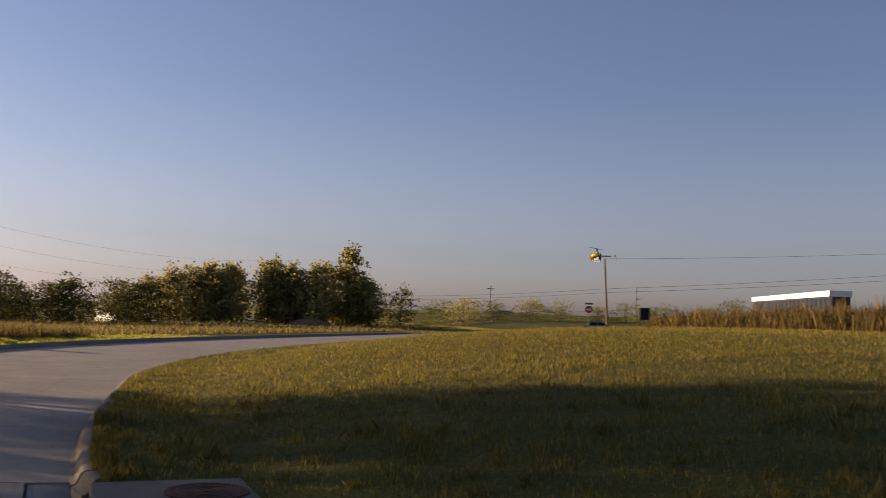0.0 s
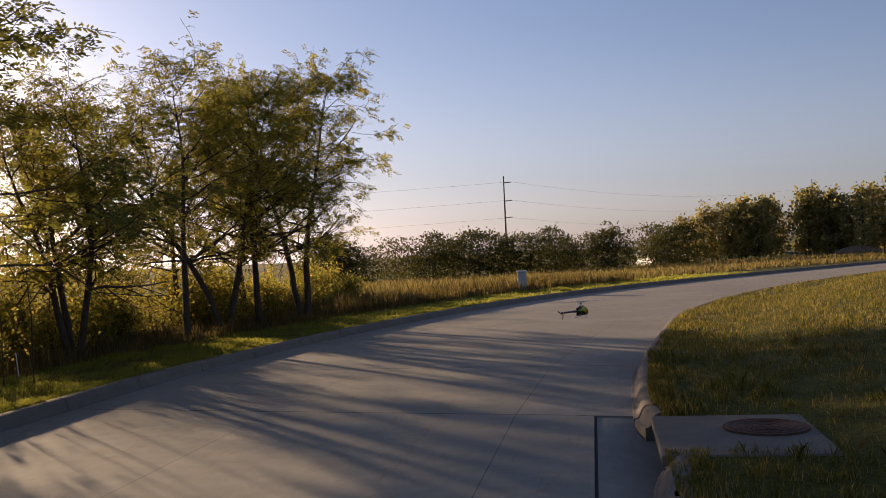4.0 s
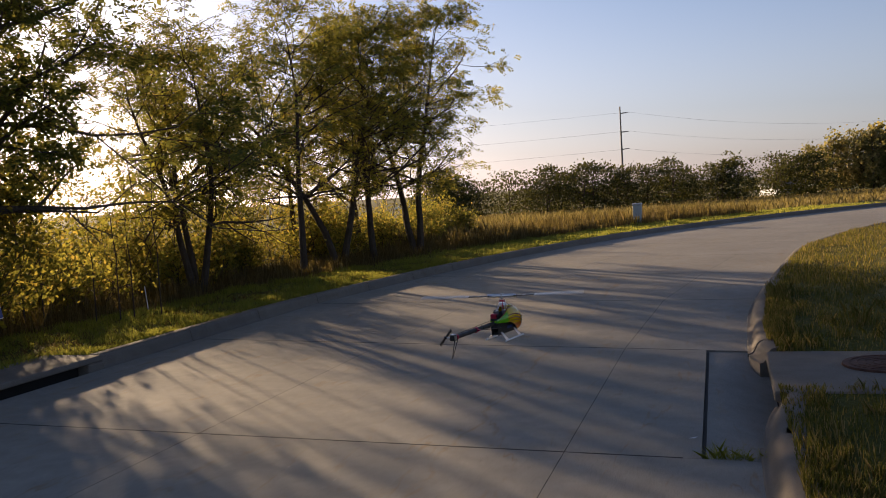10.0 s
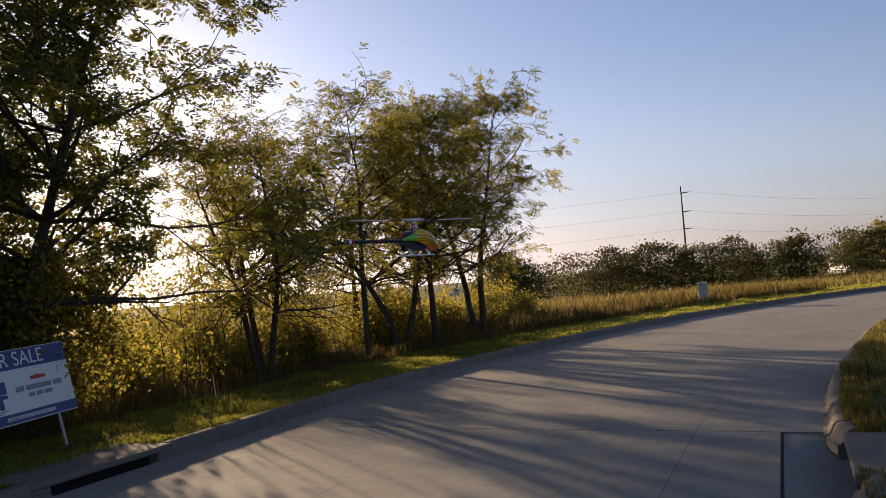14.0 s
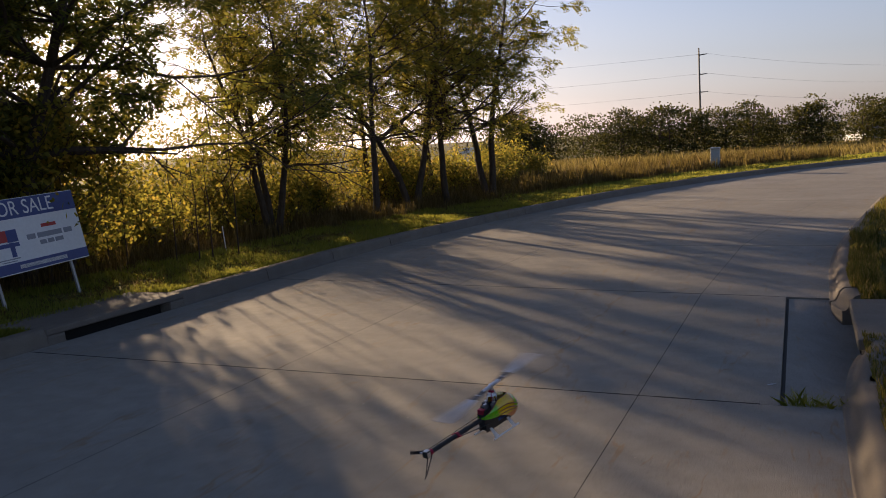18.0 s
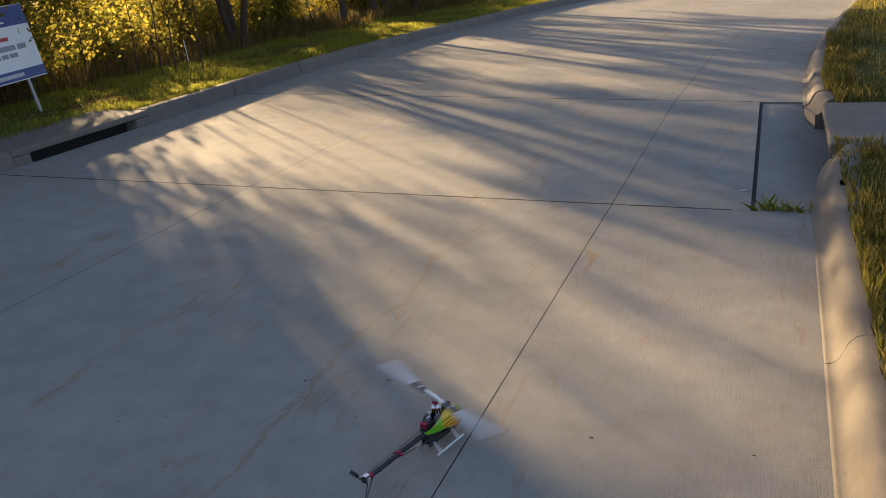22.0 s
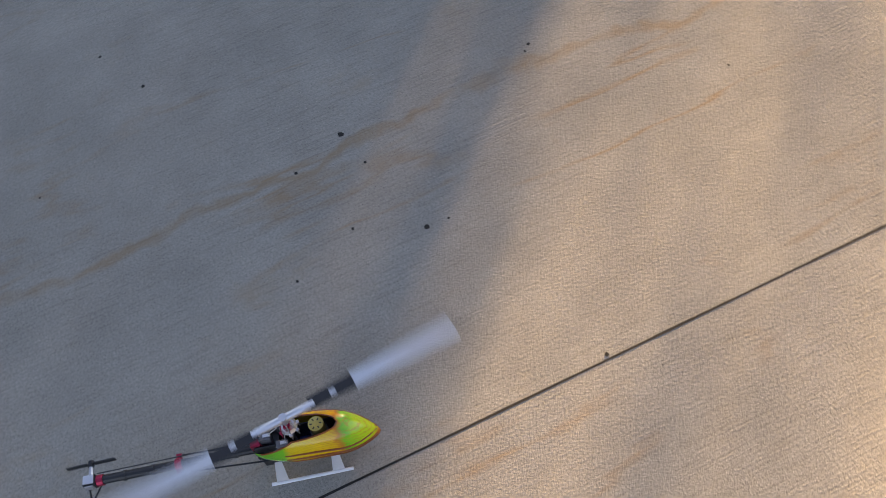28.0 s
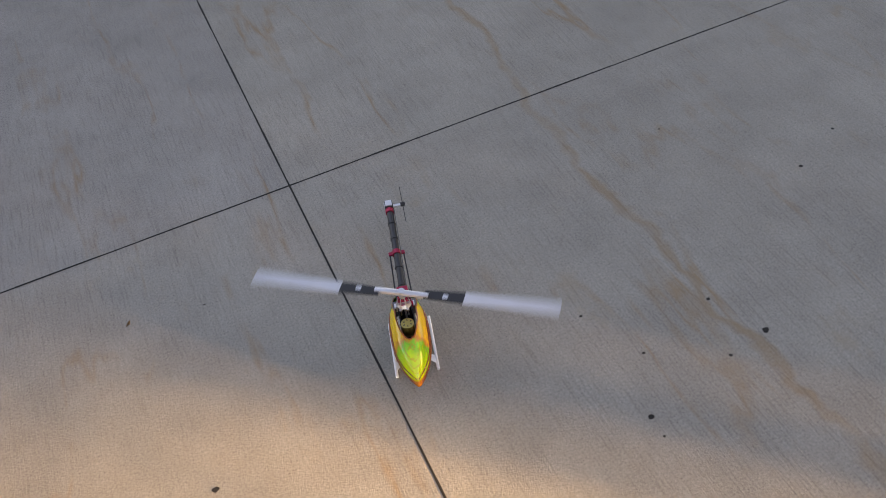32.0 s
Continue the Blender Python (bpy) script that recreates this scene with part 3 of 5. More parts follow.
def fast_mesh(name, V, F, material):
    me = bpy.data.meshes.new(name)
    k = F.shape[1]
    me.vertices.add(len(V))
    me.vertices.foreach_set("co", np.asarray(V, dtype=np.float32).ravel())
    me.loops.add(F.size)
    me.loops.foreach_set("vertex_index", F.ravel().astype(np.int32))
    me.polygons.add(len(F))
    me.polygons.foreach_set("loop_start", (np.arange(len(F)) * k).astype(np.int32))
    me.update(calc_edges=True)
    me.materials.append(material)
    return me


def grow(rng, bm, start, way, length, radius, depth, ends, bend=0.25, split=3, rise=0.15):
    """One limb with its twigs; collects points along the outer twigs."""
    pts, radii = [Vector(start)], [radius]
    d = Vector(way).normalized()
    steps = 5 if depth > 1 else 3
    for i in range(steps):
        d = (d + Vector(rng.normal(0, bend, 3)) + Vector((0, 0, rise))).normalized()
        pts.append(pts[-1] + d * length / steps)
        radii.append(radius * (1 - 0.75 * (i + 1) / steps) + 0.003)
    tube(bm, pts, radii, 7 if radius > 0.05 else 4, False)
    if depth <= 1:
        ends.extend(pts[1:])
    if depth > 0:
        for k in range(split + (depth > 1)):
            i = rng.integers(1 if depth < 3 else 2, steps + 1)
            side = Vector(rng.normal(0, 1, 3)).cross(d).normalized()
            grow(rng, bm, pts[i], d * rng.uniform(0.35, 0.8) + side * rng.uniform(0.6, 1.0), length * rng.uniform(0.42, 0.68), max(radii[i] * 0.62, 0.004), depth - 1, ends, bend, split, rise)


def locust_tree(name, x, y, stems, height, seed, leaf, per, label, leaflet=0.062, crown_low=0.3, wide=1.0, group="roadside trees", pairs=6, twigs=3, lean=(0, 0), clear=None, bare=0.0):
    """A slender tree of one or more stems, tapered limbs and flat sprays of feathery leaves."""
    rng = np.random.default_rng(seed)
    root = thing(name, pose(x, y, gz(x, y) + KERB - 0.04), label, "tree", group)
    bm, ends = bmesh.new(), []
    for s in range(stems):
        a = s * math.tau / max(stems, 1) + rng.uniform(0, 1)
        tilt = 0.17 if stems > 1 else 0.03
        d = Vector((math.cos(a) * tilt + lean[0], math.sin(a) * tilt + lean[1], 1)).normalized()
        h = 0.82 * height * rng.uniform(0.88, 1.0)
        pts, radii = [Vector((math.cos(a) * 0.07, math.sin(a) * 0.07, -0.1))], [0.011 * height + 0.025]
        n = 12
        for i in range(n):
            d = (d + Vector(rng.normal(0, 0.06, 3)) + Vector((0, 0, 0.04))).normalized()
            pts.append(pts[-1] + d * h / n)
            radii.append((0.010 * height + 0.015) * (1 - 0.92 * (i + 1) / n) + 0.005)
        tube(bm, pts, radii, 8, False)
        for i in range(2, n + 1):
            if i / n < crown_low:
                continue
            for k in range(twigs):
                b = rng.uniform(0, math.tau)
                up = 0.15 + 0.55 * (i / n)
                ln = wide * height * (0.30 - 0.24 * abs(i / n - 0.5)) * rng.uniform(0.6, 1.2)
                if clear and not (clear(pts[i] + Vector((math.cos(b) - 0.3, math.sin(b) - 0.35, up)).normalized() * ln * 0.5) and clear(pts[i] + Vector((math.cos(b), math.sin(b), up)).normalized() * ln)):
                    continue
                grow(rng, bm, pts[i], (math.cos(b), math.sin(b), up), ln, max(radii[i] * 0.5, 0.01), 2, ends, 0.15, 2, 0.015)
    part("trunk", bm, BARK, root, "dark furrowed trunk and branches")
    ends = [tuple(e) for e in ends if rng.random() < 0.9 and e.z > bare and (clear is None or clear(e))]
    V, F = fronds(rng, ends, (0, 0, 0), per, 0.26, pairs, leaflet, 0.15)
    part("crown", fast_mesh("crown", V, F, leaf), None, root, "loose feathery foliage")
    return root


BACKLIT = "feathery locust tree with dark stems and backlit yellow-green leaves"
locust_tree("locust_tree", -10.3, 13.9, 3, 5.5, 11, LOCUST, 2, "three-stemmed " + BACKLIT, 0.075, crown_low=0.3, twigs=2, bare=1.5)
locust_tree("locust_tree", -9.95, 17.5, 1, 6.6, 12, LOCUST, 2, BACKLIT, 0.08, bare=1.9)
locust_tree("locust_tree", -9.8, 19.4, 2, 7.1, 13, LOCUST, 2, "two-stemmed " + BACKLIT, 0.08, bare=1.7)
locust_tree("locust_tree", -9.3, 20.3, 1, 7.2, 14, LOCUST, 2, BACKLIT, 0.08, bare=2.0)
locust_tree("locust_tree", -8.8, 22.3, 2, 7.8, 15, LOCUST, 3, "tall two-stemmed locust tree with a dense wide crown", 0.085, wide=0.88, bare=1.7)
locust_tree("locust_tree", -13.2, 17.6, 1, 5.2, 16, LOCUST, 2, BACKLIT, 0.08, bare=1.4)
locust_tree("locust_tree", -12.0, 21.5, 1, 6.4, 17, LOCUST, 2, BACKLIT, 0.08, bare=1.6)
locust_tree("locust_tree", -11.6, 25.0, 1, 6.2, 21, LOCUST, 2, BACKLIT, 0.08, bare=1.6)
locust_tree("locust_tree", -10.4, 8.0, 1, 9.0, 18, DARKLEAF, 5, "large dark roadside tree with low spreading branches", 0.09, 0.16, 1.12, twigs=6, clear=lambda e: not (0.669 * e.x + 0.743 * e.y > 1.45 and e.z < 2.15 or 0.669 * e.x + 0.743 * e.y > 1.15 and e.z < 1.45 or e.x > 0.8 and e.z < 1.8))
locust_tree("locust_tree", -14.0, 9.6, 2, 7.0, 19, DARKLEAF, 3, "dark roadside tree behind the sale sign", 0.09, 0.2, clear=lambda e: not (0.669 * e.x + 0.743 * e.y > 2.75 and e.z < 3.2))
locust_tree("locust_tree", -11.9, 8.2, 2, 4.8, 23, DARKLEAF, 4, "bushy dark tree behind the sale sign", 0.085, 0.15, 0.95, clear=lambda e: not (0.669 * e.x + 0.743 * e.y > 2.3 and e.z < 2.8 or 0.669 * e.x + 0.743 * e.y > 1.9 and e.z < 1.6 or e.x > 1.2 and e.z < 1.6))
# this one stands out of view, added only for its dappled shade
locust_tree("locust_tree", -12.0, 3.6, 1, 8.0, 20, DARKLEAF, 2, "unseen dark tree added to dapple the street with shade", 0.09, 0.2)


def shrub(x, y, h, w, seed, leaf, label, per=26):
    rng = np.random.default_rng(seed)
    root = thing("shrub", pose(x, y, gz(x, y) + KERB - 0.05), label, "shrub", "roadside scrub")
    ends = []
    for k in range(6):
        a = rng.uniform(0, math.tau)
        bm = bmesh.new()
        grow(rng, bm, (rng.normal(0, w * 0.15), rng.normal(0, w * 0.15), -0.05), (math.cos(a) * 0.45, math.sin(a) * 0.45, 1), h * rng.uniform(0.7, 1.0), 0.018, 2, ends, 0.2, 2, 0.1)
        part("stem", bm, BARK, root)
    V, F = leaf_cloud(rng, [tuple(e) for e in ends], per, (w * 0.12, w * 0.12, 0.12), 0.085, 0.1, 0.6)
    part("foliage", fast_mesh("foliage", V, F, leaf), None, root)
    return root


srng = np.random.default_rng(5)
for k in range(44):
    yy = 3.4 + k * 0.66
    gap = 8.6 < yy < 14.5
    shrub(-11.9 + srng.uniform(-1.8, 1.2) + max(0, yy - 20) * 0.13, yy, srng.uniform(0.7, 1.0) if gap and yy > 11.8 else srng.uniform(0.45, 0.7) if gap else srng.uniform(1.2, 1.9) if yy < 14.5 else srng.uniform(0.7, 1.2), srng.uniform(1.0, 1.7), 100 + k, SHRUB, "leafy scrub bush with yellowing backlit leaves", 6 if gap else 11 if yy < 14.5 else 13)

for k, (x, y, h) in enumerate(((-11.6, 7.0, 1.9), (-12.0, 7.8, 1.9), (-13.0, 9.0, 1.8), (-14.0, 10.0, 1.8), (-12.2, 6.0, 2.0), (-10.7, 8.75, 2.7), (-11.75, 9.6, 2.9), (-10.3, 8.1, 2.2), (-11.35, 9.12, 2.85), (-12.8, 10.1, 3.1))):
    shrub(x, y, h, 1.9, 180 + k, SHRUB, "tall leafy scrub bush behind the sale sign", 19 if k > 4 else 8)

for k in range(15):
    shrub(-16.8 + srng.uniform(-1.2, 0.8), 8.0 + k * 0.85, srng.uniform(0.5, 1.0), 1.5, 220 + k, SHRUB, "leafy scrub bush at the edge of the hay field", 8)


for k in range(9):
    shrub(-27.5 + 1.45 * k + srng.uniform(-0.6, 0.6), 21.5 + 0.75 * k + srng.uniform(-1.2, 1.2), srng.uniform(2.5, 3.3) if k < 5 else srng.uniform(1.5, 2.2), 3.2, 260 + k, SHRUB, "tall leafy thicket standing in the hay field", 20)


def sapling(x, y, h, low, wide, sprays, per, seed):
    """A thin stem with a few leaves near its top, added to shade the road."""
    rng = np.random.default_rng(seed)
    root = thing("shade_sapling", pose(x, y, gz(x, y) + KERB - 0.05), "thin locust sapling added to shade the road, with a small leafy top", "sapling", "roadside saplings")
    bm = bmesh.new()
    pts = [Vector((0.02 * math.sin(k), 0.02 * math.cos(2 * k), h * k / 7 - (0.05 if k == 0 else 0))) for k in range(8)]
    tube(bm, pts, [0.011 - 0.0011 * k for k in range(8)], 6, False)
    tips = []
    for k in range(sprays):
        z = low + (h - low) * (k + 0.5) / sprays
        a = rng.uniform(0, math.tau)
        tip = Vector((math.cos(a) * wide, math.sin(a) * wide, z + 0.08))
        tube(bm, [Vector((0, 0, z - 0.06)), tip], [0.005, 0.002], 5, False)
        tips.append(tuple(tip * 0.7 + Vector((0, 0, z * 0.3))))
    part("stem", bm, BARK, root)
    V, F = leaf_cloud(rng, tips, per, (wide * 0.6, wide * 0.6, 0.05), 0.075, 0.1, 0.6)
    part("foliage", fast_mesh("foliage", V, F, LOCUST), None, root)


# added stems, set along the sun's path to throw shade streaks on the concrete
sapling(-9.29, 10.54, 2.0, 1.45, 0.08, 8, 10, 501)
sapling(-9.66, 10.16, 2.05, 1.4, 0.18, 9, 10, 502)
sapling(-10.15, 9.66, 2.3, 1.1, 0.20, 10, 44, 503)
sapling(-10.3, 9.45, 2.4, 1.1, 0.22, 10, 40, 504)
sapling(-9.43, 10.4, 2.25, 1.75, 0.16, 6, 15, 505)
sapling(-9.02, 10.83, 2.3, 1.75, 0.20, 6, 14, 506)


def blades(name, n, place, height, width, material, label, category, seed, bendy=0.35, low=None):
    """Upright grass blades over an area, as one object of stuff; place(rng, n) gives x, y."""
    rng = np.random.default_rng(seed)
    x, y = place(rng, n)
    n = len(x)
    z = np.array([gz(a, b) for a, b in zip(x, y)]) + (KERB - 0.04 if low is None else low)
    a = rng.uniform(0, math.tau, n)
    lean = rng.uniform(0, math.tau, n)
    h = height * rng.uniform(0.45, 1.15, n) * np.clip(0.8 + 0.9 * np.array([noise.noise((float(p) * 1.3, float(q) * 1.3, seed)) + 0.6 * noise.noise((float(p) * 4, float(q) * 4, seed)) for p, q in zip(x, y)]), 0.25, 2.2)
    w = width * rng.uniform(0.6, 1.3, n)
    bend = bendy * h * rng.uniform(0.2, 1.2, n)
    base = np.stack((x, y, z), 1)
    s = np.stack((np.cos(a) * w / 2, np.sin(a) * w / 2, np.zeros(n)), 1)
    mid = base + np.stack((np.cos(lean) * bend * 0.35, np.sin(lean) * bend * 0.35, h * 0.6), 1)
    tip = base + np.stack((np.cos(lean) * bend, np.sin(lean) * bend, h), 1)
    V = np.stack((base - s, base + s, mid + s * 0.7, tip, mid - s * 0.7), 1).reshape(-1, 3)
    F = np.arange(5 * n).reshape(-1, 5)
    ob = new(name, fast_mesh(name, V, F, material))
    return tagged(ob, label, category, kind="stuff")


def right_meadow(y0, y1, width, power=1.6):
    def place(rng, n):
        y = y0 + (y1 - y0) * rng.random(n) ** power
        x = np.array([edge_x(RIGHT, v) for v in y]) + 0.16 + width * rng.random(n) ** 1.35
        ok = ~((x > -0.6) & (x < 0.72) & (y > 6.12) & (y < 7.6)) & ~((y > 7.5) & (y < 8.2) & (x < -0.45))
        return x[ok], y[ok]
    return place


def tufts(y0, y1, width, count):
    def place(rng, n):
        cy = y0 + (y1 - y0) * rng.random(count) ** 1.4
        cx = np.array([edge_x(RIGHT, v) for v in cy]) + 0.3 + width * rng.random(count) ** 1.3
        k = rng.integers(0, count, n)
        x, y = cx[k] + rng.normal(0, 0.05, n), cy[k] + rng.normal(0, 0.05, n)
        ok = ~((x > -0.6) & (x < 0.92) & (y > 6.12) & (y < 7.66)) & (x > np.array([edge_x(RIGHT, v) for v in y]) + 0.18)
        return x[ok], y[ok]
    return place


def left_strip(y0, y1, o0, o1, power=1.3):
    def place(rng, n):
        y = y0 + (y1 - y0) * rng.random(n) ** power
        x = np.array([edge_x(LEFT, v) for v in y]) - o0 - (o1 - o0) * rng.random(n)
        ok = ~((x > -8.12) & (x < -7.4) & (y > 5.46) & (y < 7.5))
        return x[ok], y[ok]
    return place


blades("meadow_grass", 130000, right_meadow(-1.0, 26, 15, 1.5), 0.085, 0.010, GRASS, "mown meadow grass, green with straw-coloured stalks", "grass", 21)
blades("meadow_grass", 26000, right_meadow(-8.0, -0.8, 15, 0.8), 0.085, 0.012, GRASS, "mown meadow grass beside the kerb, green with straw-coloured stalks", "grass", 36)
blades("verge_grass", 9000, left_strip(-8, 1.2, 0.21, 2.6, 0.8), 0.085, 0.012, LAWN, "green verge grass beside the gutter", "grass", 37)
blades("meadow_grass", 120000, right_meadow(13, 75, 50, 1.25), 0.10, 0.017, FIELD, "mown meadow grass turning yellow further out", "grass", 22)
blades("meadow_grass", 14000, right_meadow(-1.0, 12.5, 0.3, 1.0), 0.11, 0.009, GRASS, "green grass leaning over the kerb", "grass", 23)
blades("meadow_grass", 55000, lambda rng, n: (rng.uniform(28, 82, n), 28 + 84 * rng.random(n)), 0.15, 0.055, FIELD, "far meadow grass, yellow in the low sun", "grass", 34)
blades("grass_tufts", 16000, tufts(-0.5, 14, 8, 420), 0.15, 0.008, GRASS, "taller green tufts in the meadow beside the inlet", "grass", 33, 0.7)
blades("verge_grass", 80000, left_strip(1, 26, 0.21, 2.6), 0.085, 0.011, LAWN, "bright green verge grass along the kerb", "grass", 24)
blades("verge_grass", 26000, left_strip(1, 30, 0.19, 0.5), 0.085, 0.01, LAWN, "green grass overhanging the kerb", "grass", 35, 0.8)
blades("verge_grass", 30000, left_strip(22, 48, 0.22, 3.4, 1.0), 0.11, 0.03, LAWN, "bright green verge grass along the bend", "grass", 25)
blades("dry_weeds", 26000, left_strip(3, 30, 2.35, 4.6, 1.1), 0.34, 0.012, WEED, "tall brown weeds between verge and field", "weeds", 26, 0.3)
blades("dry_weeds", 16000, left_strip(24, 42, 2.6, 6.5, 1.0), 0.5, 0.03, WEED, "band of tall brown weeds beside the verge", "weeds", 27, 0.3)
blades("hay_grass", 50000, left_strip(12, 75, 4.5, 40, 0.9), 0.28, 0.05, HAY, "golden uncut hay field behind the trees", "hay", 28, 0.4)
blades("hay_grass", 30000, left_strip(44, 106, 3.5, 70, 0.9), 0.35, 0.12, HAY, "golden hay field towards the far woods", "hay", 29, 0.4)
blades("verge_litter", 16000, left_strip(1, 26, 0.24, 2.6), 0.075, 0.012, WEED, "dry brown grass and litter through the verge", "grass", 41, 1.3)
blades("inlet_weeds", 240, lambda rng, n: (rng.uniform(-1.0, -0.62, n), rng.normal(4.77, 0.03, n)), 0.13, 0.006, LAWN, "tuft of grass sprouting from the gutter joint", "grass", 30, 1.1, -0.06)


# ---- far trees ----


GRIT = plain("gutter_grit", (0.19, 0.155, 0.12), 0.95, 0, 0.2)


def gutter_grit(edge, side, n, y0, y1, seed):
    """Washed-up grains of soil and gravel along a kerb's foot, one object of stuff."""
    rng = np.random.default_rng(seed)
    y = rng.uniform(y0, y1, n)
    y = y[~((y > 4.8) & (y < 8.1))] if side < 0 else y
    n = len(y)
    x = np.array([edge_x(edge, v) for v in y]) + side * np.abs(rng.normal(0, 0.11, n)) + side * 0.012
    c = np.stack((x, y, np.array([gz(a, b) for a, b in zip(x, y)])), 1)
    s = rng.uniform(0.0012, 0.0034, n)
    a = rng.uniform(0, math.tau, n)
    V = [c + np.stack((np.cos(a + k * 2.1) * s, np.sin(a + k * 2.1) * s * 0.8, np.zeros(n)), 1) for k in range(3)]
    V.append(c + np.stack((np.zeros(n), np.zeros(n), s * 0.22), 1))
    V = np.stack(V, 1).reshape(-1, 3)
    F = (np.arange(n)[:, None, None] * 4 + np.array(((0, 1, 3), (1, 2, 3), (2, 0, 3)))[None]).reshape(-1, 3)
    tagged(new("gutter_grit", fast_mesh("gutter_grit", V, F, GRIT)), "brown soil and grit washed along the kerb foot", "grit", kind="stuff")


gutter_grit(RIGHT, -1, 16000, -1.0, 14.0, 61)
gutter_grit(LEFT, 1, 12000, 1.0, 18.0, 62)


def far_tree(x, y, h, w, seed, leaf, label, group, bare=0.0, point=0.0):
    rng = np.random.default_rng(seed)
    root = thing("tree", pose(x, y, gz(x, y)), label, "tree", group)
    bm, ends = bmesh.new(), []
    tube(bm, [(0, 0, -0.3), (rng.normal(0, 0.1), 0, h * 0.4), (rng.normal(0, 0.2), 0, h * 0.92)], [0.02 * h, 0.014 * h, 0.004 * h], 5, False)
    n = 70
    cs = []
    for k in range(n):
        u = (k + 0.5) / n
        r = w * (0.35 + 0.65 * math.sin(math.pi * min(1, 0.18 + u * 0.86))) * rng.uniform(0.3, 1.12) * (1 - point * u)
        b = rng.uniform(0, math.tau)
        cs.append((math.cos(b) * r, math.sin(b) * r, h * (0.10 + 0.86 * u) + rng.normal(0, 0.25)))
    for c in cs[::4]:
        tube(bm, [(0, 0, c[2] * 0.7), c], [0.008 * h, 0.003 * h], 3, False)
    part("trunk", bm, BARK, root)
    V, F = leaf_cloud(rng, cs, int(20 * (1 - bare)), (0.17 * w, 0.17 * w, 0.038 * h), 0.046 * h, 0.1, 0.8)
    part("crown", fast_mesh("crown", V, F, leaf), None, root)
    return root


frng = np.random.default_rng(77)


def along(p, q, n, jitter):
    for k in range(n):
        u = (k + 0.5) / n
        yield p[0] + (q[0] - p[0]) * u + frng.normal(0, jitter), p[1] + (q[1] - p[1]) * u + frng.normal(0, jitter), u


for x, y, u in along((-50, 62), (8.5, 100), 40, 1.3):
    if 0.925 < u < 0.95 or x < -0.36 * y:
        continue
    far_tree(x, y, frng.uniform(3.6, 5.2) * (1.0 - 0.12 * u), frng.uniform(2.5, 3.6), 1000 + int(400 * u), BELTLEAF, "dense dark green tree in the far shelter belt", "far shelter belt", -0.6)
for x, y, u in along((9, 112), (34, 106), 30, 1.2):
    far_tree(x, y, 5.6 + 1.6 * math.sin(u * 2.6) + frng.uniform(-1.0, 0.9), frng.uniform(1.6, 2.4), 2000 + int(400 * u), FARLEAF, "olive-green tree in the sunlit far wood", "far wood")
far_tree(31.0, 106, 10.0, 3.4, 3001, FARLEAF, "tall pointed tree standing over the far wood", "far wood", 0.1, 0.65)
far_tree(34.0, 107, 5.6, 2.6, 3002, FARLEAF, "olive-green tree at the end of the far wood", "far wood")
far_tree(37.3, 105, 4.9, 2.3, 3003, GOLDLEAF, "yellowing tree at the end of the far wood", "far wood")
for k in range(30):
    x = 50 + k * 2.9 + frng.normal(0, 0.8)
    y = 176 - 0.28 * (x - 50) + frng.normal(0, 6)
    h = frng.uniform(3.0, 4.4) + (1.6 if k in (6, 7, 12, 28) else 0)
    far_tree(x, y, h, h * 0.95, 3100 + k, DARKLEAF if k % 3 else FARLEAF, "hazy round tree on the horizon", "horizon trees")
blades("weed_bank", 22000, lambda rng, n: (57.6 - 2.0 * (v := rng.random(n)) + rng.normal(0, 1.3, n), 80 - 38 * v), 1.75, 0.08, WEED, "bank of tall rust-brown weeds at the meadow's far edge", "weeds", 31, 0.3)
for k in range(9):
    u = k / 8
    shrub(57.5 + 1.0 * math.sin(7 * u), 79 - 33 * u, 1.2 + 0.5 * math.sin(k * 2.1), 2.6, 400 + k, WEED, "rust-brown weed thicket at the meadow's edge", 6)


# ---- street furniture ----


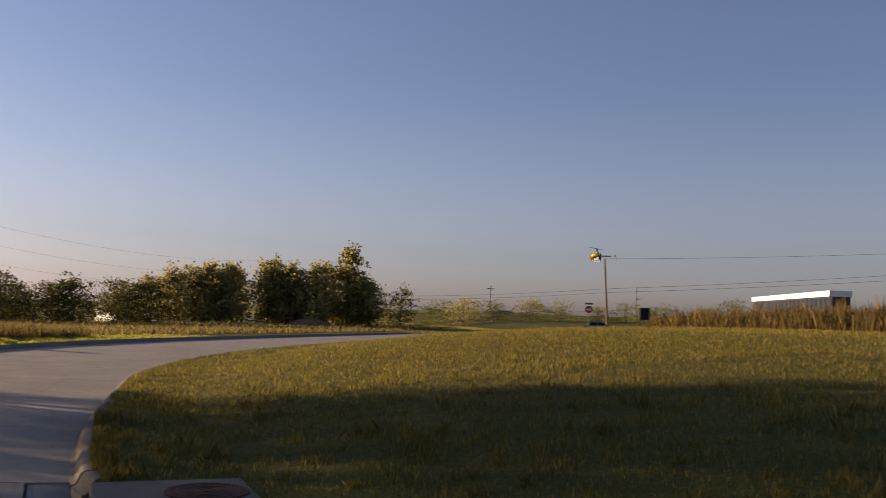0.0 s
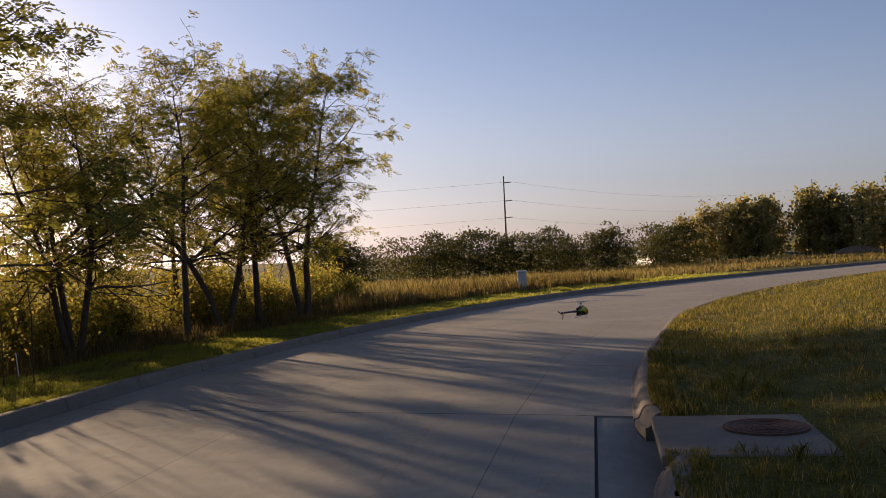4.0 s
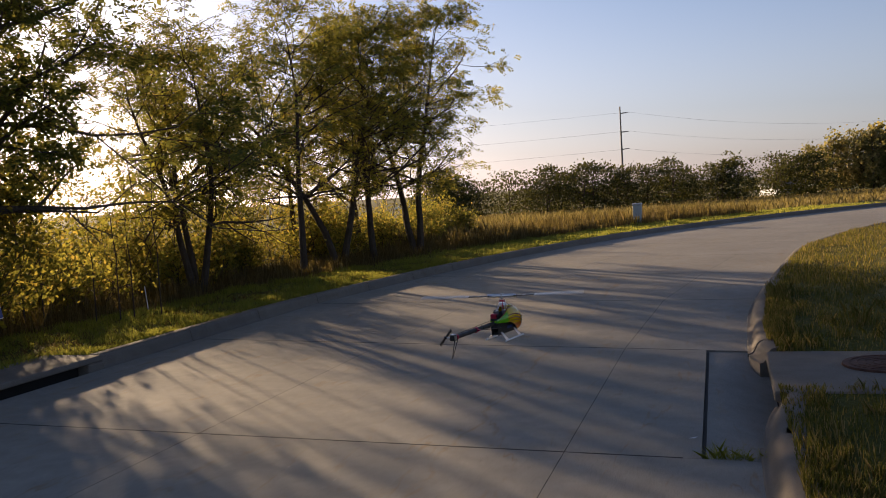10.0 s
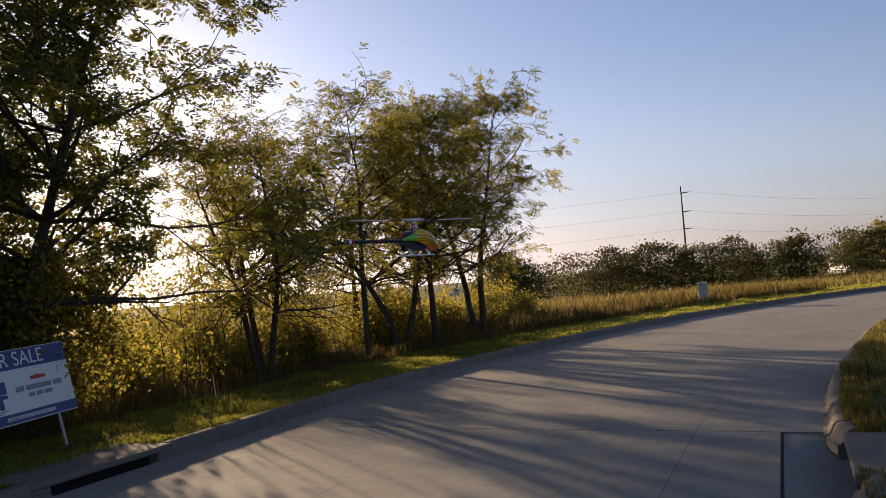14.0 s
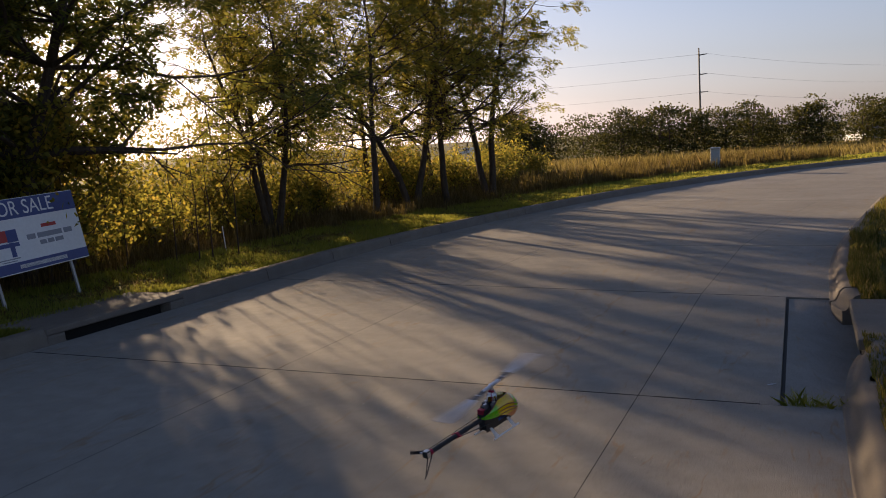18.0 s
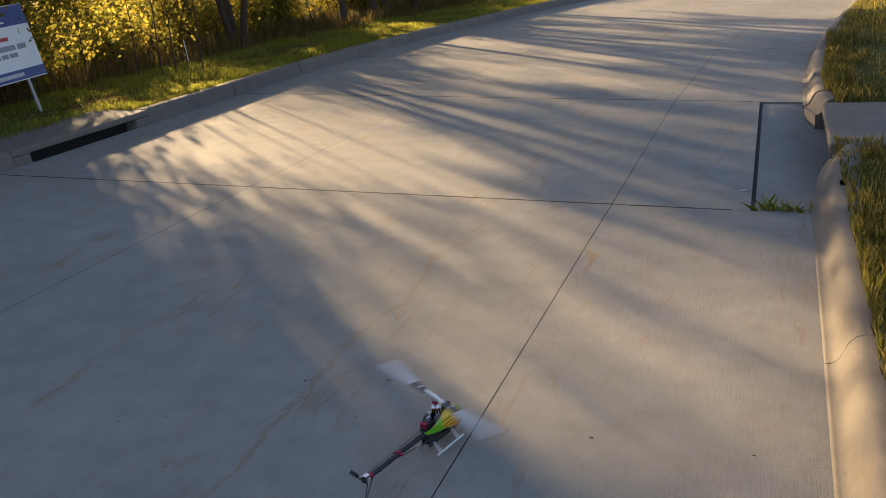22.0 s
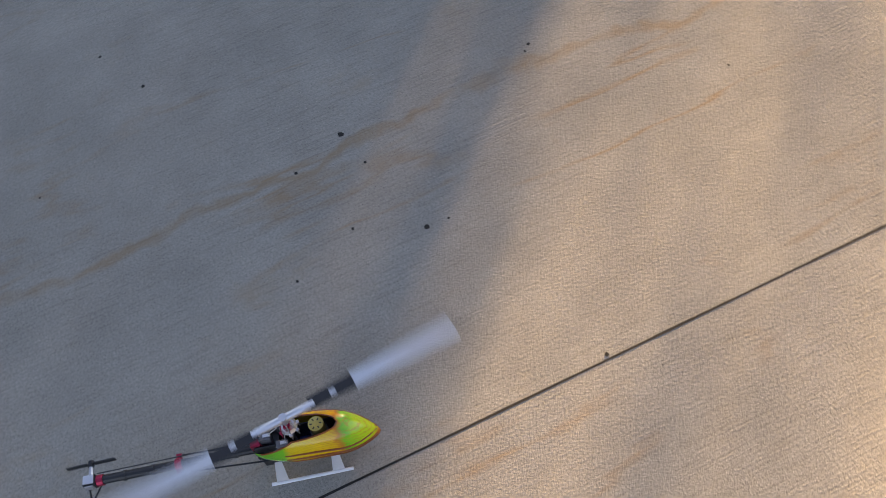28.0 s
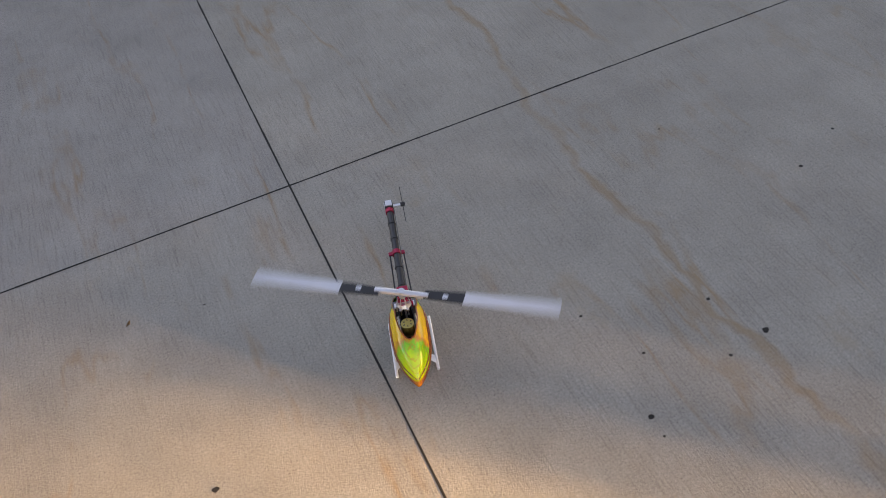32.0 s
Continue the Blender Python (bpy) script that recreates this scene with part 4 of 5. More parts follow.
def sale_sign():
    a, b = Vector((-9.02, 6.26, 0)), Vector((-9.11, 7.91, 0))
    w, h, low = (b - a).length, 0.85, 0.48
    ang = math.degrees(math.atan2(b.y - a.y, b.x - a.x))
    r = thing("sale_sign", pose(a.x, a.y, 0.0, -11, -2.0, ang), "white and blue for-sale board on two thin metal legs", "sign")
    bm = bmesh.new()
    box(bm, 0, w, -0.012, 0.012, low, low + h, 0.004)
    board = part("board", bm, WHITE, r, "white sign board")

    def panel(name, x0, x1, z0, z1, mat, label=""):
        q = bmesh.new()
        box(q, x0, x1, -0.0165, -0.0125, low + z0, low + z1)
        part(name, q, mat, board, label)

    panel("header_band", 0.008, w - 0.008, 0.62, h - 0.008, BLUE, "blue band")
    panel("footer_band", 0.008, w - 0.008, 0.012, 0.125, BLUE, "blue band")
    panel("emblem_red", 0.22, 0.44, 0.37, 0.50, RED, "red block of an emblem")
    panel("emblem_blue", 0.44, 0.60, 0.36, 0.50, BLUE, "blue block of an emblem")
    panel("emblem_stem", 0.455, 0.52, 0.19, 0.355, BLUE, "blue stem of an emblem")
    panel("emblem_bar", 0.25, 0.60, 0.305, 0.35, BLUE)
    panel("contact_tag", 1.0, 1.24, 0.465, 0.505, RED, "small red tag")
    # names and numbers as bars
    x = 0.74
    for wd in (0.13, 0.40, 0.14):
        panel("name_bar", x, x + wd, 0.35, 0.41, GREY)
        x += wd + 0.035
    x = 0.92
    for wd in (0.10, 0.10, 0.13):
        panel("number_bar", x, x + wd, 0.27, 0.32, GREY)
        x += wd + 0.025
    panel("small_print", 0.16, 0.56, 0.165, 0.178, GREY)
    panel("small_print", 0.28, 0.50, 0.140, 0.150, GREY)
    panel("web_bar", 0.52, 1.28, 0.045, 0.09, WHITE)
    cu = bpy.data.curves.new("sale_words", "FONT")
    cu.body, cu.size, cu.extrude, cu.align_x, cu.align_y = "FOR SALE", 0.235, 0.001, "CENTER", "CENTER"
    tmp = new("sale_words", cu)
    dg = bpy.context.evaluated_depsgraph_get()
    me = bpy.data.meshes.new_from_object(tmp.evaluated_get(dg))
    bpy.data.objects.remove(tmp)
    me.materials.clear()
    me.materials.append(WHITE)
    part("lettering", me, None, board, "white words FOR SALE", m=pose(w * 0.47, -0.0185, low + 0.728, 90, 0, 0))
    for x in (0.18, w - 0.3):
        q = bmesh.new()
        box(q, x - 0.018, x + 0.018, 0.013, 0.04, 0.02, low + h - 0.1, 0.003)
        part("leg", q, STEEL, r, "thin galvanised leg")


sale_sign()


def roadside_post():
    r = thing("marker_post", pose(-9.76, 11.58, KERB - 0.05, 4, -3, 0), "thin white marker post in the weeds", "post")
    bm = bmesh.new()
    tube(bm, [(0, 0, 0), (0, 0, 0.42)], 0.008, 8)
    part("post", bm, WHITE, r)


roadside_post()


def utility_box():
    r = thing("utility_pedestal", pose(-4.1, 34.6, gz(-4.1, 34.6) + 0.08), "small grey-green utility pedestal on the verge", "utility box")
    bm = bmesh.new()
    box(bm, -0.16, 0.16, -0.14, 0.14, 0, 0.78, 0.02)
    part("body", bm, BOXGREY, r)
    bm = bmesh.new()
    box(bm, -0.18, 0.18, -0.16, 0.16, 0.78, 0.86, 0.025)
    part("cap", bm, BOXGREY, r)


utility_box()


def pylon(x, y, base, top, lab, arms, rad=0.28):
    r = thing("power_pole", pose(x, y, base), lab, "power pole")
    bm = bmesh.new()
    tube(bm, [(0, 0, -1), (0, 0, top - base)], [rad, rad * 0.5], 10)
    part("mast", bm, PYLON, r)
    for z, s in arms:
        bm = bmesh.new()
        tube(bm, [(0, 0, top - base - z), (s, 0, top - base - z + 0.1)], [0.14, 0.09], 5)
        part("arm", bm, PYLON, r)


def wire(a, b, sag, rad):
    bm = bmesh.new()
    a, b = Vector(a), Vector(b)
    pts = []
    for k in range(25):
        u = k / 24
        p = a.lerp(b, u)
        p.z -= sag * 4 * u * (1 - u)
        pts.append(p)
    tube(bm, pts, rad, 4)
    return tagged(part("power_line", bm, CABLE, None, "thin power cable slung between poles"), category="cable", group="power lines")


pylon(-24.1, 220, -3, 19.6, "tall slim steel transmission pole with short arms", ((1.6, 1.8), (6.0, 1.8), (10.0, 1.8)), 0.3)
pylon(69.5, 330, -2, 21.2, "tall slim steel transmission pole beyond the far wood", ((3.0, -2.2), (3.0, 1.0)), 0.32)
pylon(105.9, 225, -1, 9.6, "distant wooden power pole", ((0.9, -1.2), (0.9, 1.2)), 0.22)
pylon(122.7, 181, -1, 9.3, "distant wooden power pole beside the highway", ((2.6, 1.2), (4.0, 1.2)), 0.2)
for z in (18.2, 13.8, 9.6):
    wire((-22.4, 220, z), (69.5, 330, z * 0.95 + 1.2), 3.4, 0.018)
    wire((-22.4, 220, z), (-190, 190, z + 1), 2.0, 0.018)
POLE_FOOT, POLE_TOP = Vector((79.9, 125.7, -0.3)), Vector((79.0, 125.7, 11.4))


def utility_pole():
    r = thing("utility_pole", Matrix.Translation(POLE_FOOT), "weathered wooden utility pole leaning beside the highway", "power pole")
    bm = bmesh.new()
    tube(bm, [(0.05, 0, -1), tuple(POLE_TOP - POLE_FOOT)], [0.22, 0.14], 10)
    part("mast", bm, WOOD, r)


utility_pole()
wire(POLE_TOP, (150, 60, 17), 1.0, 0.022)
for z in (6.6, 6.0):
    wire((79.4, 125.7, z), (150, 64, 14.6 + (z - 6) * 1.6), 0.8, 0.026)
    wire((79.4, 125.7, z), (20, 190, z - 1.5), 1.6, 0.022)


def stop_sign():
    x, y = 48.5, 80
    r = thing("stop_sign", pose(x, y, gz(x, y)), "red stop sign with white rim on a steel post", "stop sign")
    face = math.degrees(math.atan2(-0.8 - x, y + 0.8)) 
    bm = bmesh.new()
    tube(bm, [(0, 0, -0.2), (0, 0, 3.1)], 0.03, 6)
    part("post", bm, PYLON, r)
    turn = pose(0, 0, 2.55, 90, 0, face)
    for name, rad, off, mat, lab in (("rim", 0.42, 0.05, WHITE, "white rim"), ("plate", 0.375, 0.062, RED, "red eight-sided plate")):
        bm = bmesh.new()
        bmesh.ops.create_cone(bm, cap_ends=True, segments=8, radius1=rad, radius2=rad, depth=0.02, matrix=turn @ pose(0, 0, off, 0, 0, 22.5))
        part(name, bm, mat, r, lab)
    bm = bmesh.new()
    box(bm, -0.26, 0.26, -0.09, 0.09, 0.075, 0.08, m=turn)
    part("word_bar", bm, WHITE, r)
    bm = bmesh.new()
    box(bm, -0.4, 0.4, 0.5, 0.68, 0.0, 0.03, m=turn)
    part("street_plate", bm, plain("street_green", (0.05, 0.16, 0.09), 0.5), r, "small green street plate")


stop_sign()


def dark_board():
    x, y = 53.4, 77.3
    r = thing("board_sign", pose(x, y, gz(x, y), 0, 0, -35), "dark back of a square board on two wooden posts", "sign")
    bm = bmesh.new()
    box(bm, -0.5, 0.5, -0.03, 0.03, 1.45, 2.65, 0.01)
    part("board", bm, DARK, r)
    for s in (-0.42, 0.42):
        bm = bmesh.new()
        box(bm, s - 0.05, s + 0.05, -0.09, -0.03, -0.2, 2.6)
        part("post", bm, WOOD, r)


dark_board()


# ---- highway, cars and buildings beyond the meadow ----
HW0, HWD = Vector((61.0, 121.7, 0)), Vector((0.867, -0.498, 0))
ASPHALT = plain("asphalt", (0.055, 0.053, 0.05), 0.9, 0, 0.3, 3)
GLASS = plain("car_glass", (0.015, 0.018, 0.022), 0.12, 0, 0.05)
TYRE = plain("tyre_rubber", (0.02, 0.02, 0.02), 0.9)
CHROME = plain("wheel_alloy", (0.5, 0.5, 0.5), 0.3, 0.9)


def highway():
    bm = bmesh.new()
    side = Vector((-HWD.y, HWD.x, 0))
    prev = None
    for k in range(-40, 41):
        c = HW0 + HWD * (k * 4.0)
        row = []
        for o in (-4.2, 0.0, 4.2, 4.6, -4.6):
            p = c + side * o
            row.append(bm.verts.new((p.x, p.y, gz(p.x, p.y) + (0.16 if abs(o) < 4.5 else -0.3))))
        row = [row[4], row[0], row[1], row[2], row[3]]
        if prev:
            for a in range(4):
                bm.faces.new((prev[a], prev[a + 1], row[a + 1], row[a]))
        prev = row
    tagged(part("highway", bm, ASPHALT, None, "grey asphalt highway beyond the meadow"), category="road", kind="structure")


highway()


def car(name, paint, label, tall=False):
    """A car pointing along +x, its origin on the road under its middle."""
    r = thing(name, pose(0, 0, 0), label, "car")
    if tall:
        low = [(-2.2, 0.35), (-2.25, 0.75), (-2.15, 1.05), (1.0, 1.08), (2.1, 0.98), (2.25, 0.75), (2.2, 0.35)]
        top = [(-2.12, 1.05), (-1.95, 1.78), (0.35, 1.80), (0.95, 1.08)]
    else:
        low = [(-2.3, 0.3), (-2.35, 0.65), (-2.25, 0.92), (-1.4, 0.98), (1.1, 0.95), (2.15, 0.78), (2.35, 0.55), (2.3, 0.3)]
        top = [(-1.75, 0.96), (-0.85, 1.42), (0.35, 1.42), (1.2, 0.95)]

    def hull(profile, hw, taper):
        bm = bmesh.new()
        zs = [p[1] for p in profile]
        lo, hi = min(zs), max(zs)
        rings = []
        for s in (-1, 1):
            rings.append([bm.verts.new((x, s * (hw - taper * (z - lo) / (hi - lo)), z)) for x, z in profile])
        bm.faces.new(rings[0])
        bm.faces.new(list(reversed(rings[1])))
        for k in range(len(profile)):
            k2 = (k + 1) % len(profile)
            bm.faces.new((rings[0][k2], rings[0][k], rings[1][k], rings[1][k2]))
        bmesh.ops.bevel(bm, geom=list(bm.edges), offset=0.05, segments=2, affect="EDGES")
        return bm

    body = part("body", hull(low, 0.9, 0.08), paint, r)
    cab = part("cabin", hull(top, 0.84, 0.2), paint, r)
    span = (top[0][0] + 0.25, top[-1][0] - 0.35)
    z0, z1 = top[0][1] + 0.06, top[1][1] - 0.1
    n = 3 if tall else 2
    for s in (-1, 1):
        for k in range(n):
            a = span[0] + 0.12 + (span[1] - span[0]) * k / n
            b = span[0] + (span[1] - span[0]) * (k + 1) / n
            q = bmesh.new()
            ins = 0.75
            vs = [q.verts.new(v) for v in ((a, s * 0.848, z0), (b, s * 0.848, z0), (b - 0.12, s * 0.70, z1), (a + 0.12, s * 0.70, z1))]
            q.faces.new(vs)
            bmesh.ops.solidify(q, geom=list(q.faces), thickness=0.02)
            part("window", q, GLASS, cab)
    for s in (-1, 1):
        for x in (-1.4, 1.4):
            q = bmesh.new()
            bmesh.ops.create_cone(q, cap_ends=True, segments=20, radius1=0.34, radius2=0.34, depth=0.22, matrix=pose(x, s * 0.83, 0.34, 90, 0, 0))
            wheel = part("wheel", q, TYRE, r)
            q = bmesh.new()
            bmesh.ops.create_cone(q, cap_ends=True, segments=14, radius1=0.2, radius2=0.2, depth=0.03, matrix=pose(x, s * 0.945, 0.34, 90, 0, 0))
            part("rim", q, CHROME, wheel)
        q = bmesh.new()
        box(q, 2.18, 2.34, s * 0.68 - 0.16, s * 0.68 + 0.16, 0.62, 0.74, 0.02)
        part("headlight", q, WHITE, r)
        q = bmesh.new()
        box(q, -2.33, -2.2, s * 0.7 - 0.14, s * 0.7 + 0.14, 0.68, 0.84, 0.02)
        part("tail_light", q, RED, r)
    return r


PAINT_BLUE = plain("blue_car_paint", (0.07, 0.11, 0.2), 0.25, 0.3, 0.05)
PAINT_WHITE = plain("white_car_paint", (0.75, 0.74, 0.7), 0.3, 0, 0.04)
PAINT_BLACK = plain("black_car_paint", (0.02, 0.02, 0.022), 0.2, 0.2, 0.05)
HW_YAW = math.degrees(math.atan2(HWD.y, HWD.x))
blue_car = car("blue_car", PAINT_BLUE, "blue sedan driving along the highway")
white_car = car("white_car", PAINT_WHITE, "white sedan driving along the highway")
black_car = car("black_car", PAINT_BLACK, "black sedan driving along the highway")
wagon = car("white_wagon", PAINT_WHITE, "boxy white off-road wagon driving along the highway", True)
parked = car("parked_wagon", PAINT_WHITE, "white wagon parked behind the weed bank", True)
parked.matrix_basis = pose(82.8, 73.6, gz(82.8, 73.6), 0, 0, -40)


FRONT = plain("dark_brown_cladding", (0.05, 0.042, 0.038), 0.7, 0, 0.2)


def long_building():
    a, b = Vector((85.7, 98.7, 0)), Vector((70.2, 69.5, 0))
    d = (b - a)
    ang = math.degrees(math.atan2(d.y, d.x))
    L = d.length
    base = gz(78, 84)
    r = thing("long_building", pose(a.x, a.y, base, 0, 0, ang), "long low building with white roof edge and dark glazed front", "building")
    roof = (4.9, 4.9)
    bm = bmesh.new()
    vs = []
    for x, z in ((0, roof[0]), (L, roof[1])):
        for y in (-0.3, 1.9):
            for dz in (0, 0.6):
                vs.append(bm.verts.new((x, y, z - base + dz)))
    for f in ((0, 1, 3, 2), (4, 6, 7, 5), (0, 4, 5, 1), (2, 3, 7, 6), (1, 5, 7, 3), (0, 2, 6, 4)):
        bm.faces.new([vs[i] for i in f])
    part("roof", bm, WHITE, r, "white roof edge")
    bm = bmesh.new()
    box(bm, 0.15, L - 0.15, 0, 1.8, -1, roof[0] - base - 0.02)
    part("wall", bm, FRONT, r, "dark brown front wall")
    n = 20
    for k in range(n):
        q = bmesh.new()
        box(q, 0.3 + k * (L - 0.5) / n, 0.2 + (k + 1) * (L - 0.5) / n - 0.1, -0.06, 0.02, roof[0] - base - 1.6, roof[0] - base - 0.1)
        part("window", q, GLASS, r)


long_building()


def shed(x, y, w, h, mat, label):
    r = thing("shed", pose(x, y, gz(x, y), 0, 0, 20), label, "building", "distant sheds")
    bm = bmesh.new()
    box(bm, -w / 2, w / 2, -3, 3, -0.5, h)
    part("wall", bm, mat, r)
    bm = bmesh.new()
    v = [bm.verts.new(c) for c in ((-w / 2 - 0.2, -3.3, h), (w / 2 + 0.2, -3.3, h), (w / 2 + 0.2, 0, h + 0.8), (-w / 2 - 0.2, 0, h + 0.8), (-w / 2 - 0.2, 3.3, h), (w / 2 + 0.2, 3.3, h))]
    for f in ((0, 1, 2, 3), (3, 2, 5, 4), (0, 3, 4), (1, 5, 2)):
        bm.faces.new([v[i] for i in f])
    part("roof", bm, mat if mat is ROOFBLUE else ROOFDARK, r)


ROOFDARK = plain("weathered_roof", (0.09, 0.09, 0.1), 0.8, 0, 0.15)
ROOFBLUE = plain("blue_metal", (0.05, 0.08, 0.13), 0.9)
shed(9.5, 118, 1.8, 1.3, BOXGREY, "white shed half hidden between the far woods")
shed(5.2, 112, 3, 1.4, BOXGREY, "pale metal shed behind the shelter belt")
shed(126, 318, 8, 1.5, ROOFBLUE, "low blue metal shed on the horizon")
shed(152, 318, 10, 1.4, ROOFBLUE, "low blue metal shed on the horizon")
shed(184, 376, 9, 2.2, BOXGREY, "pale house on the horizon")


def soil_mound():
    bm = bmesh.new()
    bmesh.ops.create_icosphere(bm, subdivisions=3, radius=1)
    for v in bm.verts:
        v.co = Vector((v.co.x * 2.6, v.co.y * 1.5, max(v.co.z, -0.2) * 1.0)) * (1 + 0.12 * noise.noise(v.co * 2))
    tagged(part("soil_mound", bm, plain("bare_soil", (0.22, 0.14, 0.09), 0.95, 0, 0.4, 2), None, "bare brown soil mound before the far wood", True, pose(25.5, 103, gz(25.5, 103))), category="mound")


soil_mound()

# ---- the model helicopter ----


def canopy_paint():
    m = Mat("canopy_paint", 0.22, 0.0, 0.5)
    tc = m.node("ShaderNodeTexCoord")
    sep = m.node("ShaderNodeSeparateXYZ")
    m.link(tc.outputs["Object"], sep.inputs[0])
    mp = m.node("ShaderNodeMapping")
    mp.inputs["Scale"].default_value = (22, 55, 60)
    mp.inputs["Rotation"].default_value = (0, 0.5, 0)
    m.link(tc.outputs["Object"], mp.inputs["Vector"])
    fl = m.noise(1.0, 3, 0.6, mp.outputs[0])
    add = m.node("ShaderNodeMath")
    add.operation = "MULTIPLY_ADD"
    m.link(fl, add.inputs[0])
    add.inputs[1].default_value = 0.045
    m.link(sep.outputs["X"], add.inputs[2])
    rng_ = m.node("ShaderNodeMapRange")
    rng_.inputs["From Min"].default_value, rng_.inputs["From Max"].default_value = -0.035, 0.205
    m.link(add.outputs[0], rng_.inputs["Value"])
    c = m.ramp(rng_.outputs[0], [(0.0, (0.06, 0.42, 0.01)), (0.14, (0.10, 0.50, 0.01)), (0.20, (0.70, 0.50, 0.005)), (0.42, (0.80, 0.50, 0.005)), (0.56, (0.72, 0.40, 0.005)), (0.60, (0.55, 0.2, 0.01)), (0.64, (0.12, 0.50, 0.01)), (0.74, (0.42, 0.66, 0.005)), (0.93, (0.62, 0.68, 0.005)), (1.0, (0.66, 0.36, 0.005))])
    zr = m.node("ShaderNodeMapRange")
    zr.inputs["From Min"].default_value, zr.inputs["From Max"].default_value = 0.090, 0.072
    m.link(sep.outputs["Z"], zr.inputs["Value"])
    c = m.mix(c, (0.62, 0.17, 0.01), m.ramp(zr.outputs[0], [(0.3, (0, 0, 0)), (0.7, (1, 1, 1))]))
    st = m.node("ShaderNodeTexWave", Scale=2.2, Distortion=4.0, Detail=2.0)
    m.link(mp.outputs[0], st.inputs["Vector"])
    c = m.mix(c, (0.55, 0.16, 0.01), m.ramp(st.outputs["Fac"], [(0.84, (0, 0, 0)), (0.95, (0.45, 0.45, 0.45))]))
    m.color(c)
    m.b.inputs["Coat Weight"].default_value = 0.6
    return m.m


CANOPY = canopy_paint()
TRIM = plain("orange_line", (0.30, 0.07, 0.008), 0.3, 0, 0.3)
CARBON = plain("carbon_black", (0.018, 0.018, 0.02), 0.4, 0, 0.2)
GOLD = plain("gold_anodised", (0.62, 0.5, 0.16), 0.3, 0.9, 0.1)
SILVER = plain("brushed_aluminium", (0.72, 0.72, 0.74), 0.3, 0.9, 0.1)
MAGENTA = plain("red_anodised", (0.42, 0.03, 0.07), 0.35, 0.7, 0.1)
BLADE = plain("white_blade", (0.55, 0.57, 0.60), 0.35, 0, 0.06)
SKID = plain("white_nylon", (0.82, 0.82, 0.82), 0.5, 0, 0.05)
BATTERY = plain("blue_battery", (0.05, 0.1, 0.4), 0.5, 0, 0.1)
SERVO = plain("grey_servo", (0.12, 0.12, 0.13), 0.5, 0, 0.2)

heli = thing("model_helicopter", pose(0, 0, 0), "small radio-controlled helicopter with yellow, green and orange canopy and white skids", "helicopter")


